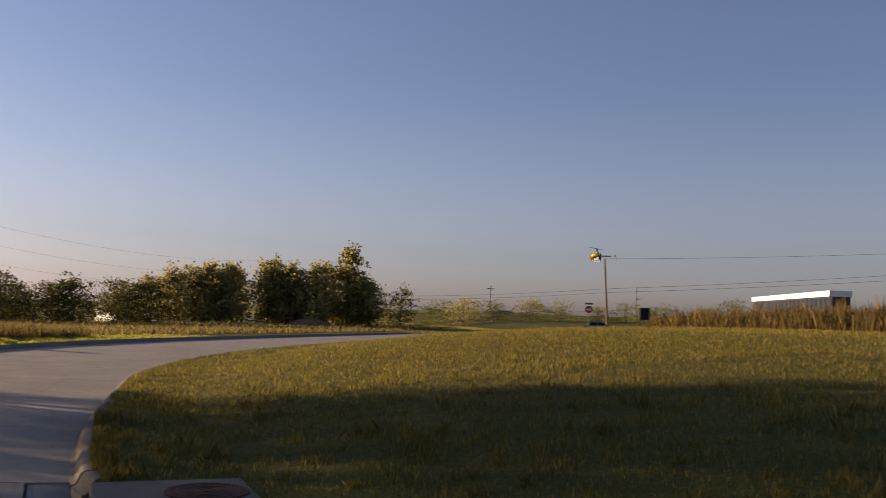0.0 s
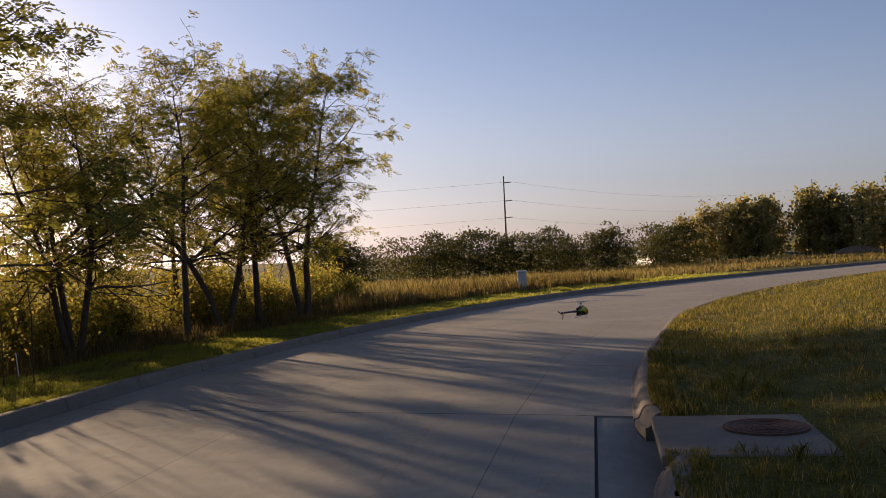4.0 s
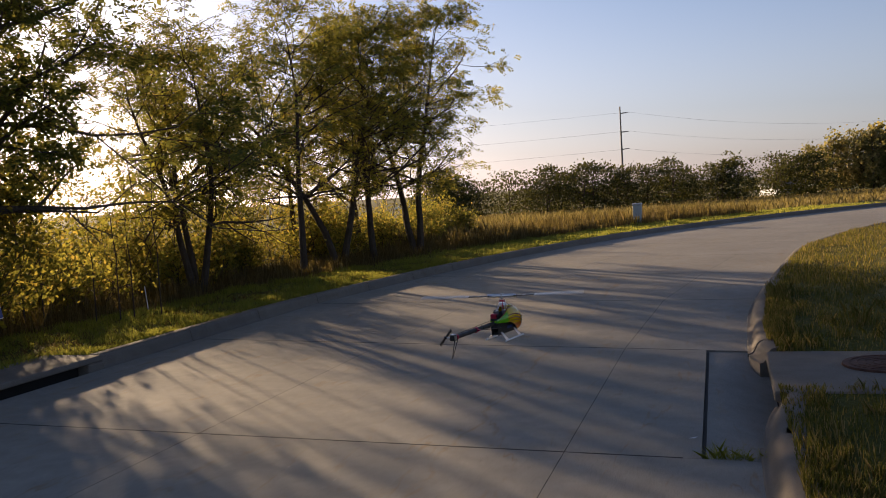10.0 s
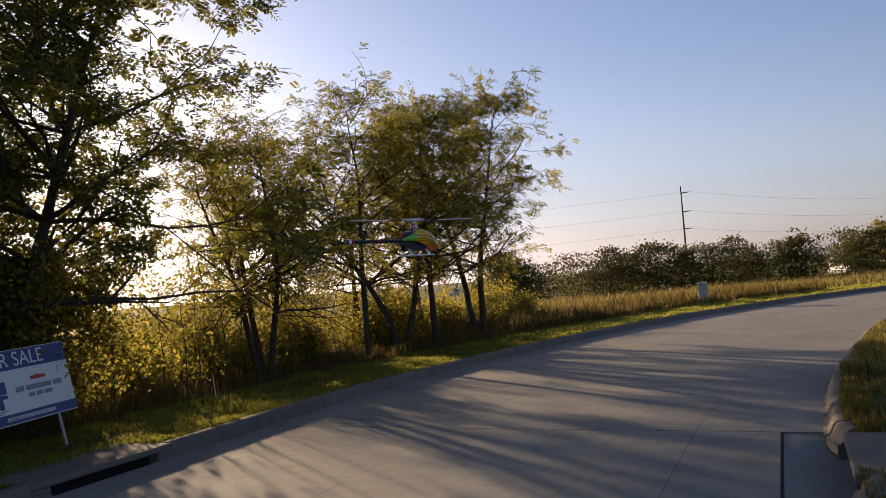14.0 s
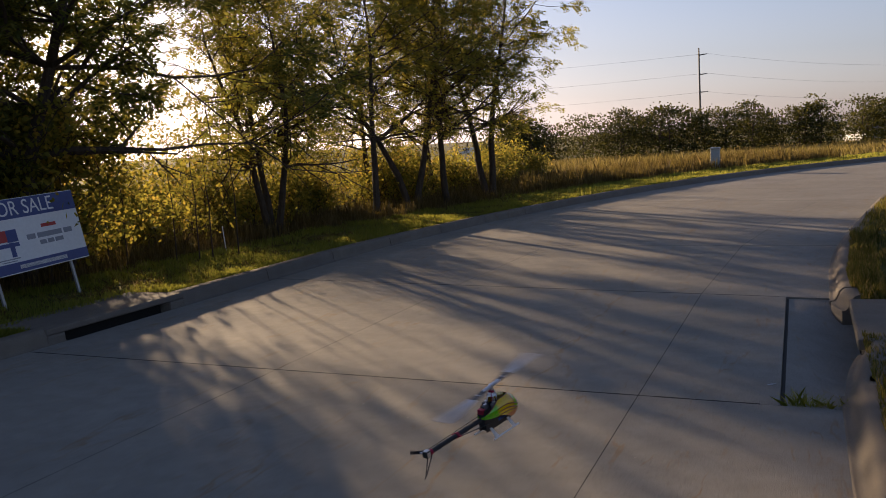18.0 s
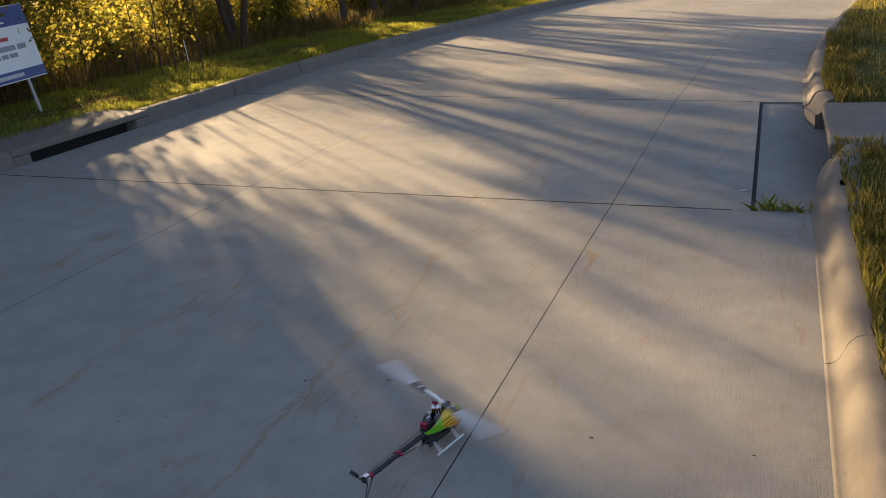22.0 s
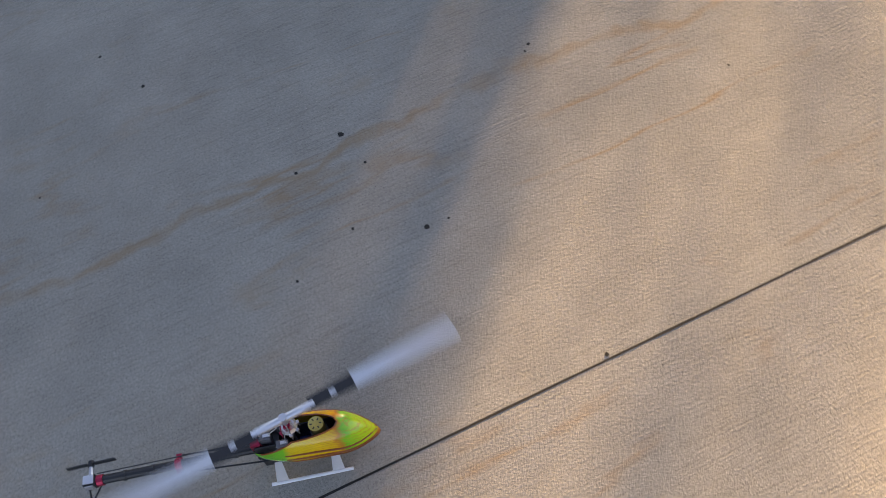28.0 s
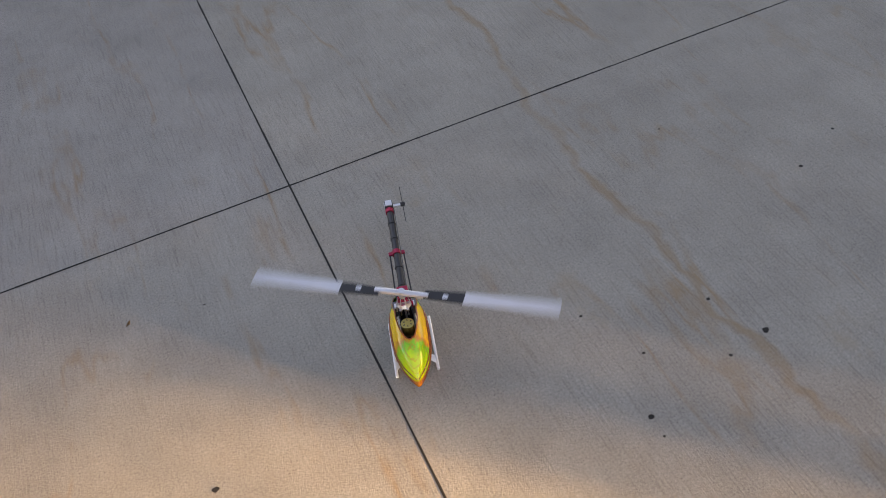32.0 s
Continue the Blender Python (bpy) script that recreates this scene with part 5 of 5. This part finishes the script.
def build_heli():
    H = 0.205
    # canopy: a lofted teardrop shell, cut open on top round motor and head
    secs = ((-0.085, 0.104, 0.006, 0.012), (-0.078, 0.104, 0.018, 0.022), (-0.06, 0.105, 0.028, 0.034), (-0.035, 0.106, 0.036, 0.044), (-0.01, 0.107, 0.041, 0.050), (0.02, 0.107, 0.043, 0.053), (0.05, 0.105, 0.042, 0.052), (0.075, 0.102, 0.039, 0.049), (0.095, 0.098, 0.036, 0.045), (0.115, 0.093, 0.031, 0.040), (0.135, 0.087, 0.025, 0.033), (0.153, 0.080, 0.018, 0.025), (0.168, 0.074, 0.011, 0.017), (0.178, 0.070, 0.005, 0.009), (0.182, 0.068, 0.001, 0.003))
    secs = tuple((x if x < 0.05 else 0.05 + (x - 0.05) * 0.80, zc, hw * (1.0 + 0.12 * smoothstep(0.05, 0.12, x)), hh * (1.0 + 0.12 * smoothstep(0.05, 0.12, x))) for x, zc, hw, hh in secs)
    fine = []
    for p, q in zip(secs, secs[1:]):
        for k in range(3):
            fine.append(tuple(a + (b - a) * k / 3 for a, b in zip(p, q)))
    secs = tuple(fine) + (secs[-1],)
    bm = bmesh.new()
    n = 40

    def opening(x):
        """Cosine of the angle above which the shell is cut away round motor and head."""
        if x > 0.086:
            return 1.0
        if x > 0.0:
            return 0.84 + 0.16 * (x / 0.086) ** 2
        return max(0.30, 0.84 + x * 6.0)

    def belly(x):
        """The chin hangs deeper than the flanks."""
        return 0.85 + 0.32 * smoothstep(0.0, 0.11, x)

    for s in (-1, 1):
        rows = []
        for x, zc, hw, hh in secs:
            # from the opening's edge down to the open belly
            a0 = math.acos(min(1.0, opening(x)))
            a1 = math.acos(max(-1.0, -0.30 - 6.5 * max(0.0, x + 0.01)))
            row = []
            for k in range(n + 1):
                a = a0 + (a1 - a0) * k / n
                flat = 1.0 if math.cos(a) > 0 else belly(x)
                row.append(bm.verts.new((x, s * hw * abs(math.sin(a)) ** 0.9, zc + hh * math.cos(a) * flat)))
            rows.append(row)
        for r0, r1 in zip(rows, rows[1:]):
            for k in range(n):
                quad = (r0[k], r0[k + 1], r1[k + 1], r1[k])
                bm.faces.new(quad if s > 0 else quad[::-1])
    bmesh.ops.remove_doubles(bm, verts=list(bm.verts), dist=0.00005)
    bmesh.ops.recalc_face_normals(bm, faces=bm.faces)
    bmesh.ops.delete(bm, geom=[v for v in bm.verts if not v.link_faces], context="VERTS")
    edge = [e for e in bm.edges if len(e.link_faces) == 1 and e.verts[0].co.z > 0.115 and e.verts[1].co.z > 0.115]
    rim = bmesh.new()
    for e in edge:
        tube(rim, [e.verts[0].co, e.verts[1].co], 0.0016, 5)
    bmesh.ops.solidify(bm, geom=list(bm.faces), thickness=0.0016)
    can = part("canopy", bm, CANOPY, heli, "glossy yellow canopy with green nose and orange flames", True)
    part("rim_line", rim, TRIM, can, "dark orange line round the opening")
    # sculpted orange crease lines over nose and flanks
    for s in (-1, 1):
        for z0, z1, w in ((0.122, 0.094, 0.0024), (0.108, 0.080, 0.0028), (0.094, 0.072, 0.0020)):
            q = bmesh.new()
            pts = []
            for k in range(13):
                u = k / 12
                x = -0.02 + 0.170 * u
                i = max(q2 for q2 in range(len(secs)) if secs[q2][0] <= x)
                f = (x - secs[i][0]) / (secs[i + 1][0] - secs[i][0])
                zc, hw, hh = [secs[i][m] + (secs[i + 1][m] - secs[i][m]) * f for m in (1, 2, 3)]
                z = z0 + (z1 - z0) * u ** 1.6 + 0.006 * math.sin(u * 5)
                c = max(-0.98, min(0.98, (z - zc) / hh / (1.0 if z > zc else belly(x))))
                pts.append((x, s * (hw * math.sqrt(1 - c * c) ** 0.9 + 0.0002), zc + c * hh * (1.0 if c > 0 else belly(x))))
            tube(q, pts, [w * (0.4 + 0.6 * math.sin(math.pi * (0.12 + 0.8 * k / 12))) for k in range(13)], 5)
            part("flame_line", q, TRIM, can, smooth=True)
    # frame and mechanics
    bm = bmesh.new()
    for s in (-1, 1):
        box(bm, -0.075, 0.085, s * 0.016 - 0.001, s * 0.016 + 0.001, 0.045, 0.135)
    box(bm, -0.06, 0.09, -0.015, 0.015, 0.045, 0.055)
    box(bm, -0.08, -0.03, -0.015, 0.015, 0.075, 0.12)
    part("frame", bm, CARBON, heli, "black carbon side frames")
    bm = bmesh.new()
    box(bm, 0.0, 0.098, -0.017, 0.017, 0.058, 0.078, 0.004)
    part("battery", bm, BATTERY, heli, "blue battery pack")
    bm = bmesh.new()
    bmesh.ops.create_cone(bm, cap_ends=True, segments=24, radius1=0.0145, radius2=0.0145, depth=0.03, matrix=pose(0.048, 0, 0.142))
    motor = part("motor", bm, GOLD, heli, "gold motor can")
    bm = bmesh.new()
    for k in range(6):
        a = k * math.tau / 6
        box(bm, -0.0022, 0.0022, -0.001, 0.001, -0.0004, 0.0006, 0, pose(0.048 + 0.009 * math.cos(a), 0.009 * math.sin(a), 0.1575, 0, 0, math.degrees(a)))
    part("vent", bm, CARBON, motor)
    bm = bmesh.new()
    bmesh.ops.create_cone(bm, cap_ends=True, segments=24, radius1=0.017, radius2=0.017, depth=0.02, matrix=pose(0.048, 0, 0.118))
    part("motor_mount", bm, CARBON, heli)
    for x, y in ((-0.02, 0.02), (-0.02, -0.02), (-0.052, 0.0)):
        bm = bmesh.new()
        box(bm, x - 0.011, x + 0.011, y - 0.007, y + 0.007, 0.118, 0.146, 0.001)
        sv = part("servo", bm, SERVO, heli, "small grey servo")
        bm = bmesh.new()
        box(bm, x - 0.002, x + 0.012, y - 0.003, y + 0.003, 0.1465, 0.1495)
        part("servo_arm", bm, SILVER, sv)
        bm = bmesh.new()
        tube(bm, [(x + 0.008, y, 0.149), (x * 0.4, y * 0.7, 0.172)], 0.0011, 5)
        part("linkage", bm, SILVER, sv)
    bm = bmesh.new()
    box(bm, -0.082, -0.062, -0.013, 0.013, 0.118, 0.138, 0.002)
    part("gyro", bm, MAGENTA, heli, "red gyro unit")
    bm = bmesh.new()
    bmesh.ops.create_cone(bm, cap_ends=True, segments=20, radius1=0.017, radius2=0.013, depth=0.008, matrix=pose(0, 0, 0.172))
    part("swashplate", bm, SILVER, heli, "silver swashplate")
    bm = bmesh.new()
    tube(bm, [(0, 0, 0.07), (0, 0, H)], 0.0028, 8)
    part("mast", bm, SILVER, heli)
    bm = bmesh.new()
    for s in (-1, 1):
        tube(bm, [(0.0, s * 0.012, 0.172), (0.004, s * 0.010, 0.197)], 0.0012, 5)
    box(bm, -0.006, 0.006, -0.010, 0.010, 0.180, 0.187, 0.001)
    part("rotor_link", bm, MAGENTA, heli)
    for a in (20, 95, 150, 215, 280, 330):
        bm = bmesh.new()
        c, s2 = math.cos(radians(a)), math.sin(radians(a))
        tube(bm, [(0.019 * c, 0.019 * s2, 0.150), (0.0165 * c, 0.0165 * s2, 0.172), (0.011 * c, 0.011 * s2, 0.196)], 0.0013, 5)
        box(bm, -0.0032, 0.0032, -0.0032, 0.0032, -0.003, 0.003, 0.0008, pose(0.0175 * c, 0.0175 * s2, 0.166, 0, 0, a))
        part("ball_link", bm, MAGENTA if a % 2 else SILVER, heli)
    # skids
    for s in (-1, 1):
        bm = bmesh.new()
        tube(bm, [(-0.072, s * 0.048, 0.0236), (0.088, s * 0.048, 0.0236)], 0.0036, 8)
        skid = part("skid", bm, SKID, heli, "white skid rail")
        for x in (-0.05, 0.06):
            bm = bmesh.new()
            v = [bm.verts.new(c) for c in ((x - 0.012, s * 0.046, 0.026), (x + 0.012, s * 0.046, 0.026), (x + 0.007, s * 0.018, 0.056), (x - 0.007, s * 0.018, 0.056))]
            bm.faces.new(v)
            bmesh.ops.solidify(bm, geom=list(bm.faces), thickness=0.003)
            part("strut", bm, SKID, skid)
    # tail
    bm = bmesh.new()
    tube(bm, [(-0.055, 0, 0.098), (-0.390, 0, 0.098)], 0.0088, 12)
    boom = part("tail_boom", bm, CARBON, heli, "black carbon tail boom")
    bm = bmesh.new()
    tube(bm, [(-0.222, 0, 0.098), (-0.234, 0, 0.098)], 0.0115, 12)
    box(bm, -0.233, -0.223, -0.02, 0.02, 0.096, 0.101)
    part("boom_clamp", bm, MAGENTA, boom, "red boom clamp")
    for s in (-1, 1):
        bm = bmesh.new()
        tube(bm, [(-0.05, s * 0.02, 0.075), (-0.228, s * 0.017, 0.098)], 0.0018, 6)
        part("boom_strut", bm, CARBON, boom)
    bm = bmesh.new()
    tube(bm, [(-0.06, 0.010, 0.112), (-0.385, 0.012, 0.104)], 0.0012, 5)
    part("tail_pushrod", bm, CARBON, boom)
    for x in (-0.115, -0.175, -0.275, -0.33):
        bm = bmesh.new()
        tube(bm, [(x, 0, 0.098), (x - 0.006, 0, 0.098)], 0.0102, 10)
        part("guide_ring", bm, CARBON, boom)
    bm = bmesh.new()
    box(bm, -0.411, -0.387, -0.010, 0.011, 0.087, 0.110, 0.002)
    gearbox = part("tail_gearbox", bm, CARBON, boom, "black tail gearbox")
    bm = bmesh.new()
    tube(bm, [(-0.400, 0.010, 0.098), (-0.400, 0.034, 0.098)], 0.004, 8)
    box(bm, -0.408, -0.392, -0.0118, -0.010, 0.090, 0.107, 0.0006)
    box(bm, -0.409, -0.389, -0.008, 0.009, 0.110, 0.113, 0.0008)
    part("output_shaft", bm, SILVER, gearbox, "silver shaft and plate")
    bm = bmesh.new()
    tube(bm, [(-0.374, 0, 0.098), (-0.386, 0, 0.098)], 0.0112, 12)
    part("collar", bm, MAGENTA, gearbox, "red clamp collar")
    bm = bmesh.new()
    tube(bm, [(-0.404, -0.008, 0.092), (-0.429, -0.008, 0.024), (-0.435, -0.008, 0.019)], [0.002, 0.0018, 0.0012], 6)
    tube(bm, [(-0.381, -0.008, 0.092), (-0.421, -0.008, 0.030), (-0.435, -0.008, 0.020)], [0.002, 0.0018, 0.0012], 6)
    part("tail_fin", bm, CARBON, boom, "black skeleton tail fin of two thin rods")
    # main rotor, turning
    bm = bmesh.new()
    tube(bm, [(-0.052, 0, 0), (-0.04, 0, 0), (0.04, 0, 0), (0.052, 0, 0)], [0.005, 0.0078, 0.0078, 0.005], 12)
    tube(bm, [(0, 0, -0.012), (0, 0, 0.008)], 0.008, 12)
    rotor = part("main_rotor", bm, SILVER, heli, "silver rotor head", m=pose(0, 0, H))
    for s in (-1, 1):
        def blade_piece(name, x0, x1, c0, c1, mat, label, z=0.0, th=0.0016):
            q = bmesh.new()
            vs = []
            for x, c in ((x0, c0), (x1, c1)):
                for y in (-c * 0.35 * s, c * 0.65 * s):
                    for dz in (-th, th):
                        vs.append(q.verts.new((s * x, y, z + dz + 0.0035 * (x / 0.35) ** 2)))
            for f in ((0, 1, 3, 2), (4, 6, 7, 5), (0, 4, 5, 1), (2, 3, 7, 6), (1, 5, 7, 3), (0, 2, 6, 4)):
                q.faces.new([vs[i] for i in f])
            part(name, q, mat, rotor, label)
        blade_piece("blade_root", 0.052, 0.142, 0.022, 0.031, CARBON, "black blade root")
        blade_piece("blade_mark", 0.094, 0.106, 0.012, 0.010, BLADE, "white mark", 0.0021, 0.0003)
        blade_piece("blade", 0.142, 0.352, 0.031, 0.028, BLADE, "white rotor blade")
        q = bmesh.new()
        tube(q, [(s * 0.036, 0, 0), (s * 0.062, 0, 0)], [0.008, 0.0065], 8)
        part("blade_grip", q, SILVER, rotor)
    bm = bmesh.new()
    tube(bm, [(0, -0.006, 0), (0, 0.006, 0)], 0.006, 8)
    tail = part("tail_rotor", bm, CARBON, heli, "small black tail rotor", m=pose(-0.40, 0.036, 0.098))
    for s in (-1, 1):
        q = bmesh.new()
        box(q, s * 0.006 if s > 0 else -0.048, 0.048 if s > 0 else -0.006, -0.0008, 0.0008, -0.006, 0.006)
        part("tail_blade", q, CARBON, tail)
    return rotor, tail


main_rotor, tail_rotor = build_heli()

# ---- litter and pits on the concrete ----
LEAFBROWN = plain("dead_leaf", (0.22, 0.13, 0.06), 0.9)
PALE = plain("pale_pebble", (0.6, 0.55, 0.48), 0.8)


def pit(x, y, r, seed):
    rng = np.random.default_rng(seed)
    bm = bmesh.new()
    vs = [bm.verts.new((x + r * rng.uniform(0.6, 1.2) * math.cos(a), y + r * rng.uniform(0.5, 1.0) * math.sin(a), 0.0008)) for a in [k * math.tau / 9 for k in range(9)]]
    bm.faces.new(vs)
    part("pit", bm, JOINT, road, "dark pit in the concrete")


for k, (x, y, r) in enumerate(((-2.715, 2.019, 0.01), (-2.658, 1.883, 0.005), (-2.367, 2.095, 0.008), (-2.365, 2.148, 0.004), (-2.605, 2.041, 0.005), (-3.126, 1.622, 0.007), (-2.444, 1.945, 0.005), (-2.375, 1.784, 0.005), (-1.47, 1.82, 0.009), (-1.573, 1.29, 0.004), (-2.748, 2.549, 0.006), (-2.73, 2.53, 0.004), (-0.924, 1.823, 0.009), (-3.293, 1.543, 0.005), (-1.91, 2.29, 0.006), (-2.44, 2.93, 0.004), (-2.9, 1.3, 0.004))):
    pit(x, y, r, 600 + k)


def leaf_bit(x, y, z, s, rz, mat):
    bm = bmesh.new()
    v = [bm.verts.new(c) for c in ((-s, 0, 0.002), (0, s * 0.45, 0.004), (s, 0, 0.009), (0, -s * 0.45, 0.003))]
    bm.faces.new(v)
    bmesh.ops.solidify(bm, geom=list(bm.faces), thickness=0.001)
    tagged(part("dead_leaf", bm, mat, None, "small dry leaf lying on the concrete", m=pose(x, y, z, 0, 0, rz)), category="leaf", group="litter on the road")


lrng = np.random.default_rng(9)
for k in range(46):
    leaf_bit(lrng.uniform(-7.2, -0.9), lrng.uniform(0.2, 12), 0.001, lrng.uniform(0.006, 0.017), lrng.uniform(0, 360), LEAFBROWN if k % 4 else PALE)
leaf_bit(-1.10, 5.15, 0.001, 0.03, 20, WHITE)

# ---- movement ----


def rotor_rows(anchors, speed, make):
    """Rows every thirtieth of a second that pass the blade angles of the anchors, a half turn looking alike; speed(t) in degrees a second."""
    rows = []
    total = anchors[0][1]
    for (t0, a0), (t1, a1) in zip(anchors, anchors[1:]):
        n = max(1, round((t1 - t0) * 30))
        # a smooth run of steps, scaled to meet the next anchor
        steps = [speed(t0 + (t1 - t0) * (k + 0.5) / n) * (t1 - t0) / n for k in range(n)]
        want = (a1 - a0) % 180
        want += 180 * round((sum(steps) - want) / 180)
        f = want / sum(steps)
        for k in range(n):
            rows.append((t0 + (t1 - t0) * k / n, make(total)))
            total += steps[k] * f
    rows.append((anchors[-1][0], make(total)))
    return rows


def spin(t):
    """The rotor runs fast in flight and slows down once landed."""
    return 2350.0 - 1400.0 * smoothstep(22.5, 31.0, t)


REST = (-1.993, 1.667, -0.02)
REST_YAW = 75.0
# seconds, place under the mast, heading, roll, nose-down
FLIGHT = [
    (0, 6.35, 10.59, 2.55, 98.8, -0.0, -2.4), (0.3, 5.37, 11.15, 2.31, 92.1, 1.3, -1.8), (0.6, 4.51, 11.60, 2.18, 85.5, 1.6, -0.9), (0.9, 3.75, 11.83, 2.13, 81.1, 0.5, -0.2), (1.2, 3.03, 11.93, 1.98, 77.5, 0.0, 0.0),
    (1.5, 2.35, 11.92, 1.84, 74.1, -0.1, 0.0), (1.8, 1.80, 11.81, 1.73, 70.6, 0.0, 0.0), (2.1, 1.25, 11.63, 1.58, 67.0, 0.0, -0.0), (2.4, 0.69, 11.42, 1.48, 63.7, 0.0, -0.3), (2.7, 0.13, 11.17, 1.34, 61.8, -0.1, -0.7),
    (3, -0.28, 10.91, 1.33, 62.9, -0.3, 0.3), (3.2, -0.48, 10.71, 1.20, 60.9, -0.1, 0.6), (3.5, -0.78, 10.40, 1.05, 58.2, 0.2, 1.7), (5.5, -2.11, 7.14, 0.64, 73.1, 2.7, -6.0), (6, -2.43, 6.54, 0.58, 72.9, 2.2, -6.7),
    (6.5, -2.66, 5.98, 0.36, 71.2, -0.6, -1.6), (7, -2.63, 5.01, 0.30, 62.3, 0.3, 2.1), (7.5, -2.53, 4.06, 0.21, 63.9, 0.4, 2.5), (8, -2.38, 3.28, 0.39, 66.4, 0.2, -0.3), (8.5, -2.27, 2.93, 0.44, 66.3, -1.0, 0.9),
    (9, -2.11, 2.86, 0.68, 68.6, -4.9, -2.0), (9.5, -1.96, 2.93, 0.80, 69.3, -1.0, 3.8), (10, -1.77, 2.77, 1.06, 73.8, 0.5, -1.8), (10.5, -1.69, 2.58, 1.22, 73.3, 0.4, -2.6), (11, -1.84, 2.48, 1.40, 72.8, 2.4, -3.3),
    (11.5, -2.14, 2.44, 1.47, 63.5, 7.8, 7.0), (12, -2.20, 2.25, 1.42, 62.8, 5.6, 8.8), (12.2, -2.22, 2.29, 1.42, 60.0, 8.4, 7.5), (12.5, -2.27, 2.48, 1.45, 57.9, 7.4, 6.1), (12.8, -2.34, 2.75, 1.53, 56.8, 4.9, 3.6),
    (13, -2.37, 2.79, 1.62, 54.4, 2.8, 2.8), (13.3, -2.48, 2.96, 1.83, 53.3, 3.8, 2.9), (14.4, -2.65, 3.27, 1.84, 62.8, 0.3, 0.1), (15.5, -2.72, 3.02, 1.23, 62.5, 6.5, -0.0), (16, -2.85, 2.82, 1.09, 66.9, 3.9, -1.5),
    (16.2, -2.90, 2.75, 1.07, 66.8, 4.5, -0.4), (16.5, -2.90, 2.70, 1.05, 67.2, 5.1, 1.9), (17, -2.60, 2.46, 0.97, 66.7, 2.0, 0.2), (17.5, -2.29, 2.48, 0.58, 66.5, 0.6, 3.0), (18, -2.00, 2.22, 0.55, 71.2, 1.3, -7.3),
    (18.5, -2.06, 2.05, 0.48, 68.9, 2.3, -0.3), (19, -2.16, 1.90, 0.56, 73.2, 6.6, -0.2), (19.5, -1.97, 1.53, 0.48, 67.6, 2.5, -1.1), (20, -1.98, 1.79, 0.13, 68.7, 1.2, -6.8),
]
ROTOR = [(0, 40), (1, 30), (2, 10), (3, 20), (6, 110), (7, 30), (8, 150), (9, 165), (10, 5), (11, 20), (12, 25), (13, 22), (16, 100), (17, 95), (18, 78), (19, 130), (19.5, 20), (20, 70), (21, 12), (22, 141), (23, 165), (24, 91), (25, 63), (25.5, 157), (28, 93), (29, 93), (30, 120), (31, 82), (32, 142)]


def heading(t):
    if t >= 20.5:
        return REST_YAW
    for a, b in zip(FLIGHT, FLIGHT[1:]):
        if a[0] <= t <= b[0]:
            return a[4] + (b[4] - a[4]) * (t - a[0]) / (b[0] - a[0])
    return REST_YAW


def drive(ob, at0, speed, turn):
    """A car on the highway: at0 metres along it at the start."""
    rows = []
    side = Vector((-HWD.y, HWD.x, 0)) * (2.0 if turn else -2.0)
    for k in range(0, 33, 2):
        s = at0 + speed * k
        s = max(min(s, 158), -158)
        p = HW0 + HWD * s + side
        rows.append((float(k), pose(p.x, p.y, gz(p.x, p.y) + 0.17, 0, 0, HW_YAW + turn)))
    walk(ob, rows)


def motions():
    rows = []
    for t, x, y, z, yaw, roll, dive in FLIGHT:
        rows.append((t, pose(x, y, z, roll, dive, yaw)))
    rows += [(20.3, pose(REST[0], REST[1] + 0.05, 0.01, 0, 0, REST_YAW)), (20.6, pose(*REST, 0, 0, REST_YAW)), (22.0, pose(*REST, 0, 0, REST_YAW)), (32.0, pose(*REST, 0, 0, REST_YAW))]
    walk(heli, rows)
    walk(main_rotor, rotor_rows([(t, a - heading(t)) for t, a in ROTOR], spin, lambda a: pose(0, 0, 0.205, 0, 0, a)))
    walk(tail_rotor, rotor_rows([(0, 0), (32, 60)], lambda t: 2300.0 - 1500.0 * smoothstep(22.5, 31.0, t), lambda a: pose(-0.40, 0.036, 0.098, 0, a, 0)))
    drive(blue_car, 12.5, 17.5, 0)
    drive(white_car, -5.3, 17.5, 0)
    drive(black_car, -9.0, 17.5, 0)
    drive(wagon, 25.0, -18.0, 180)


motions()
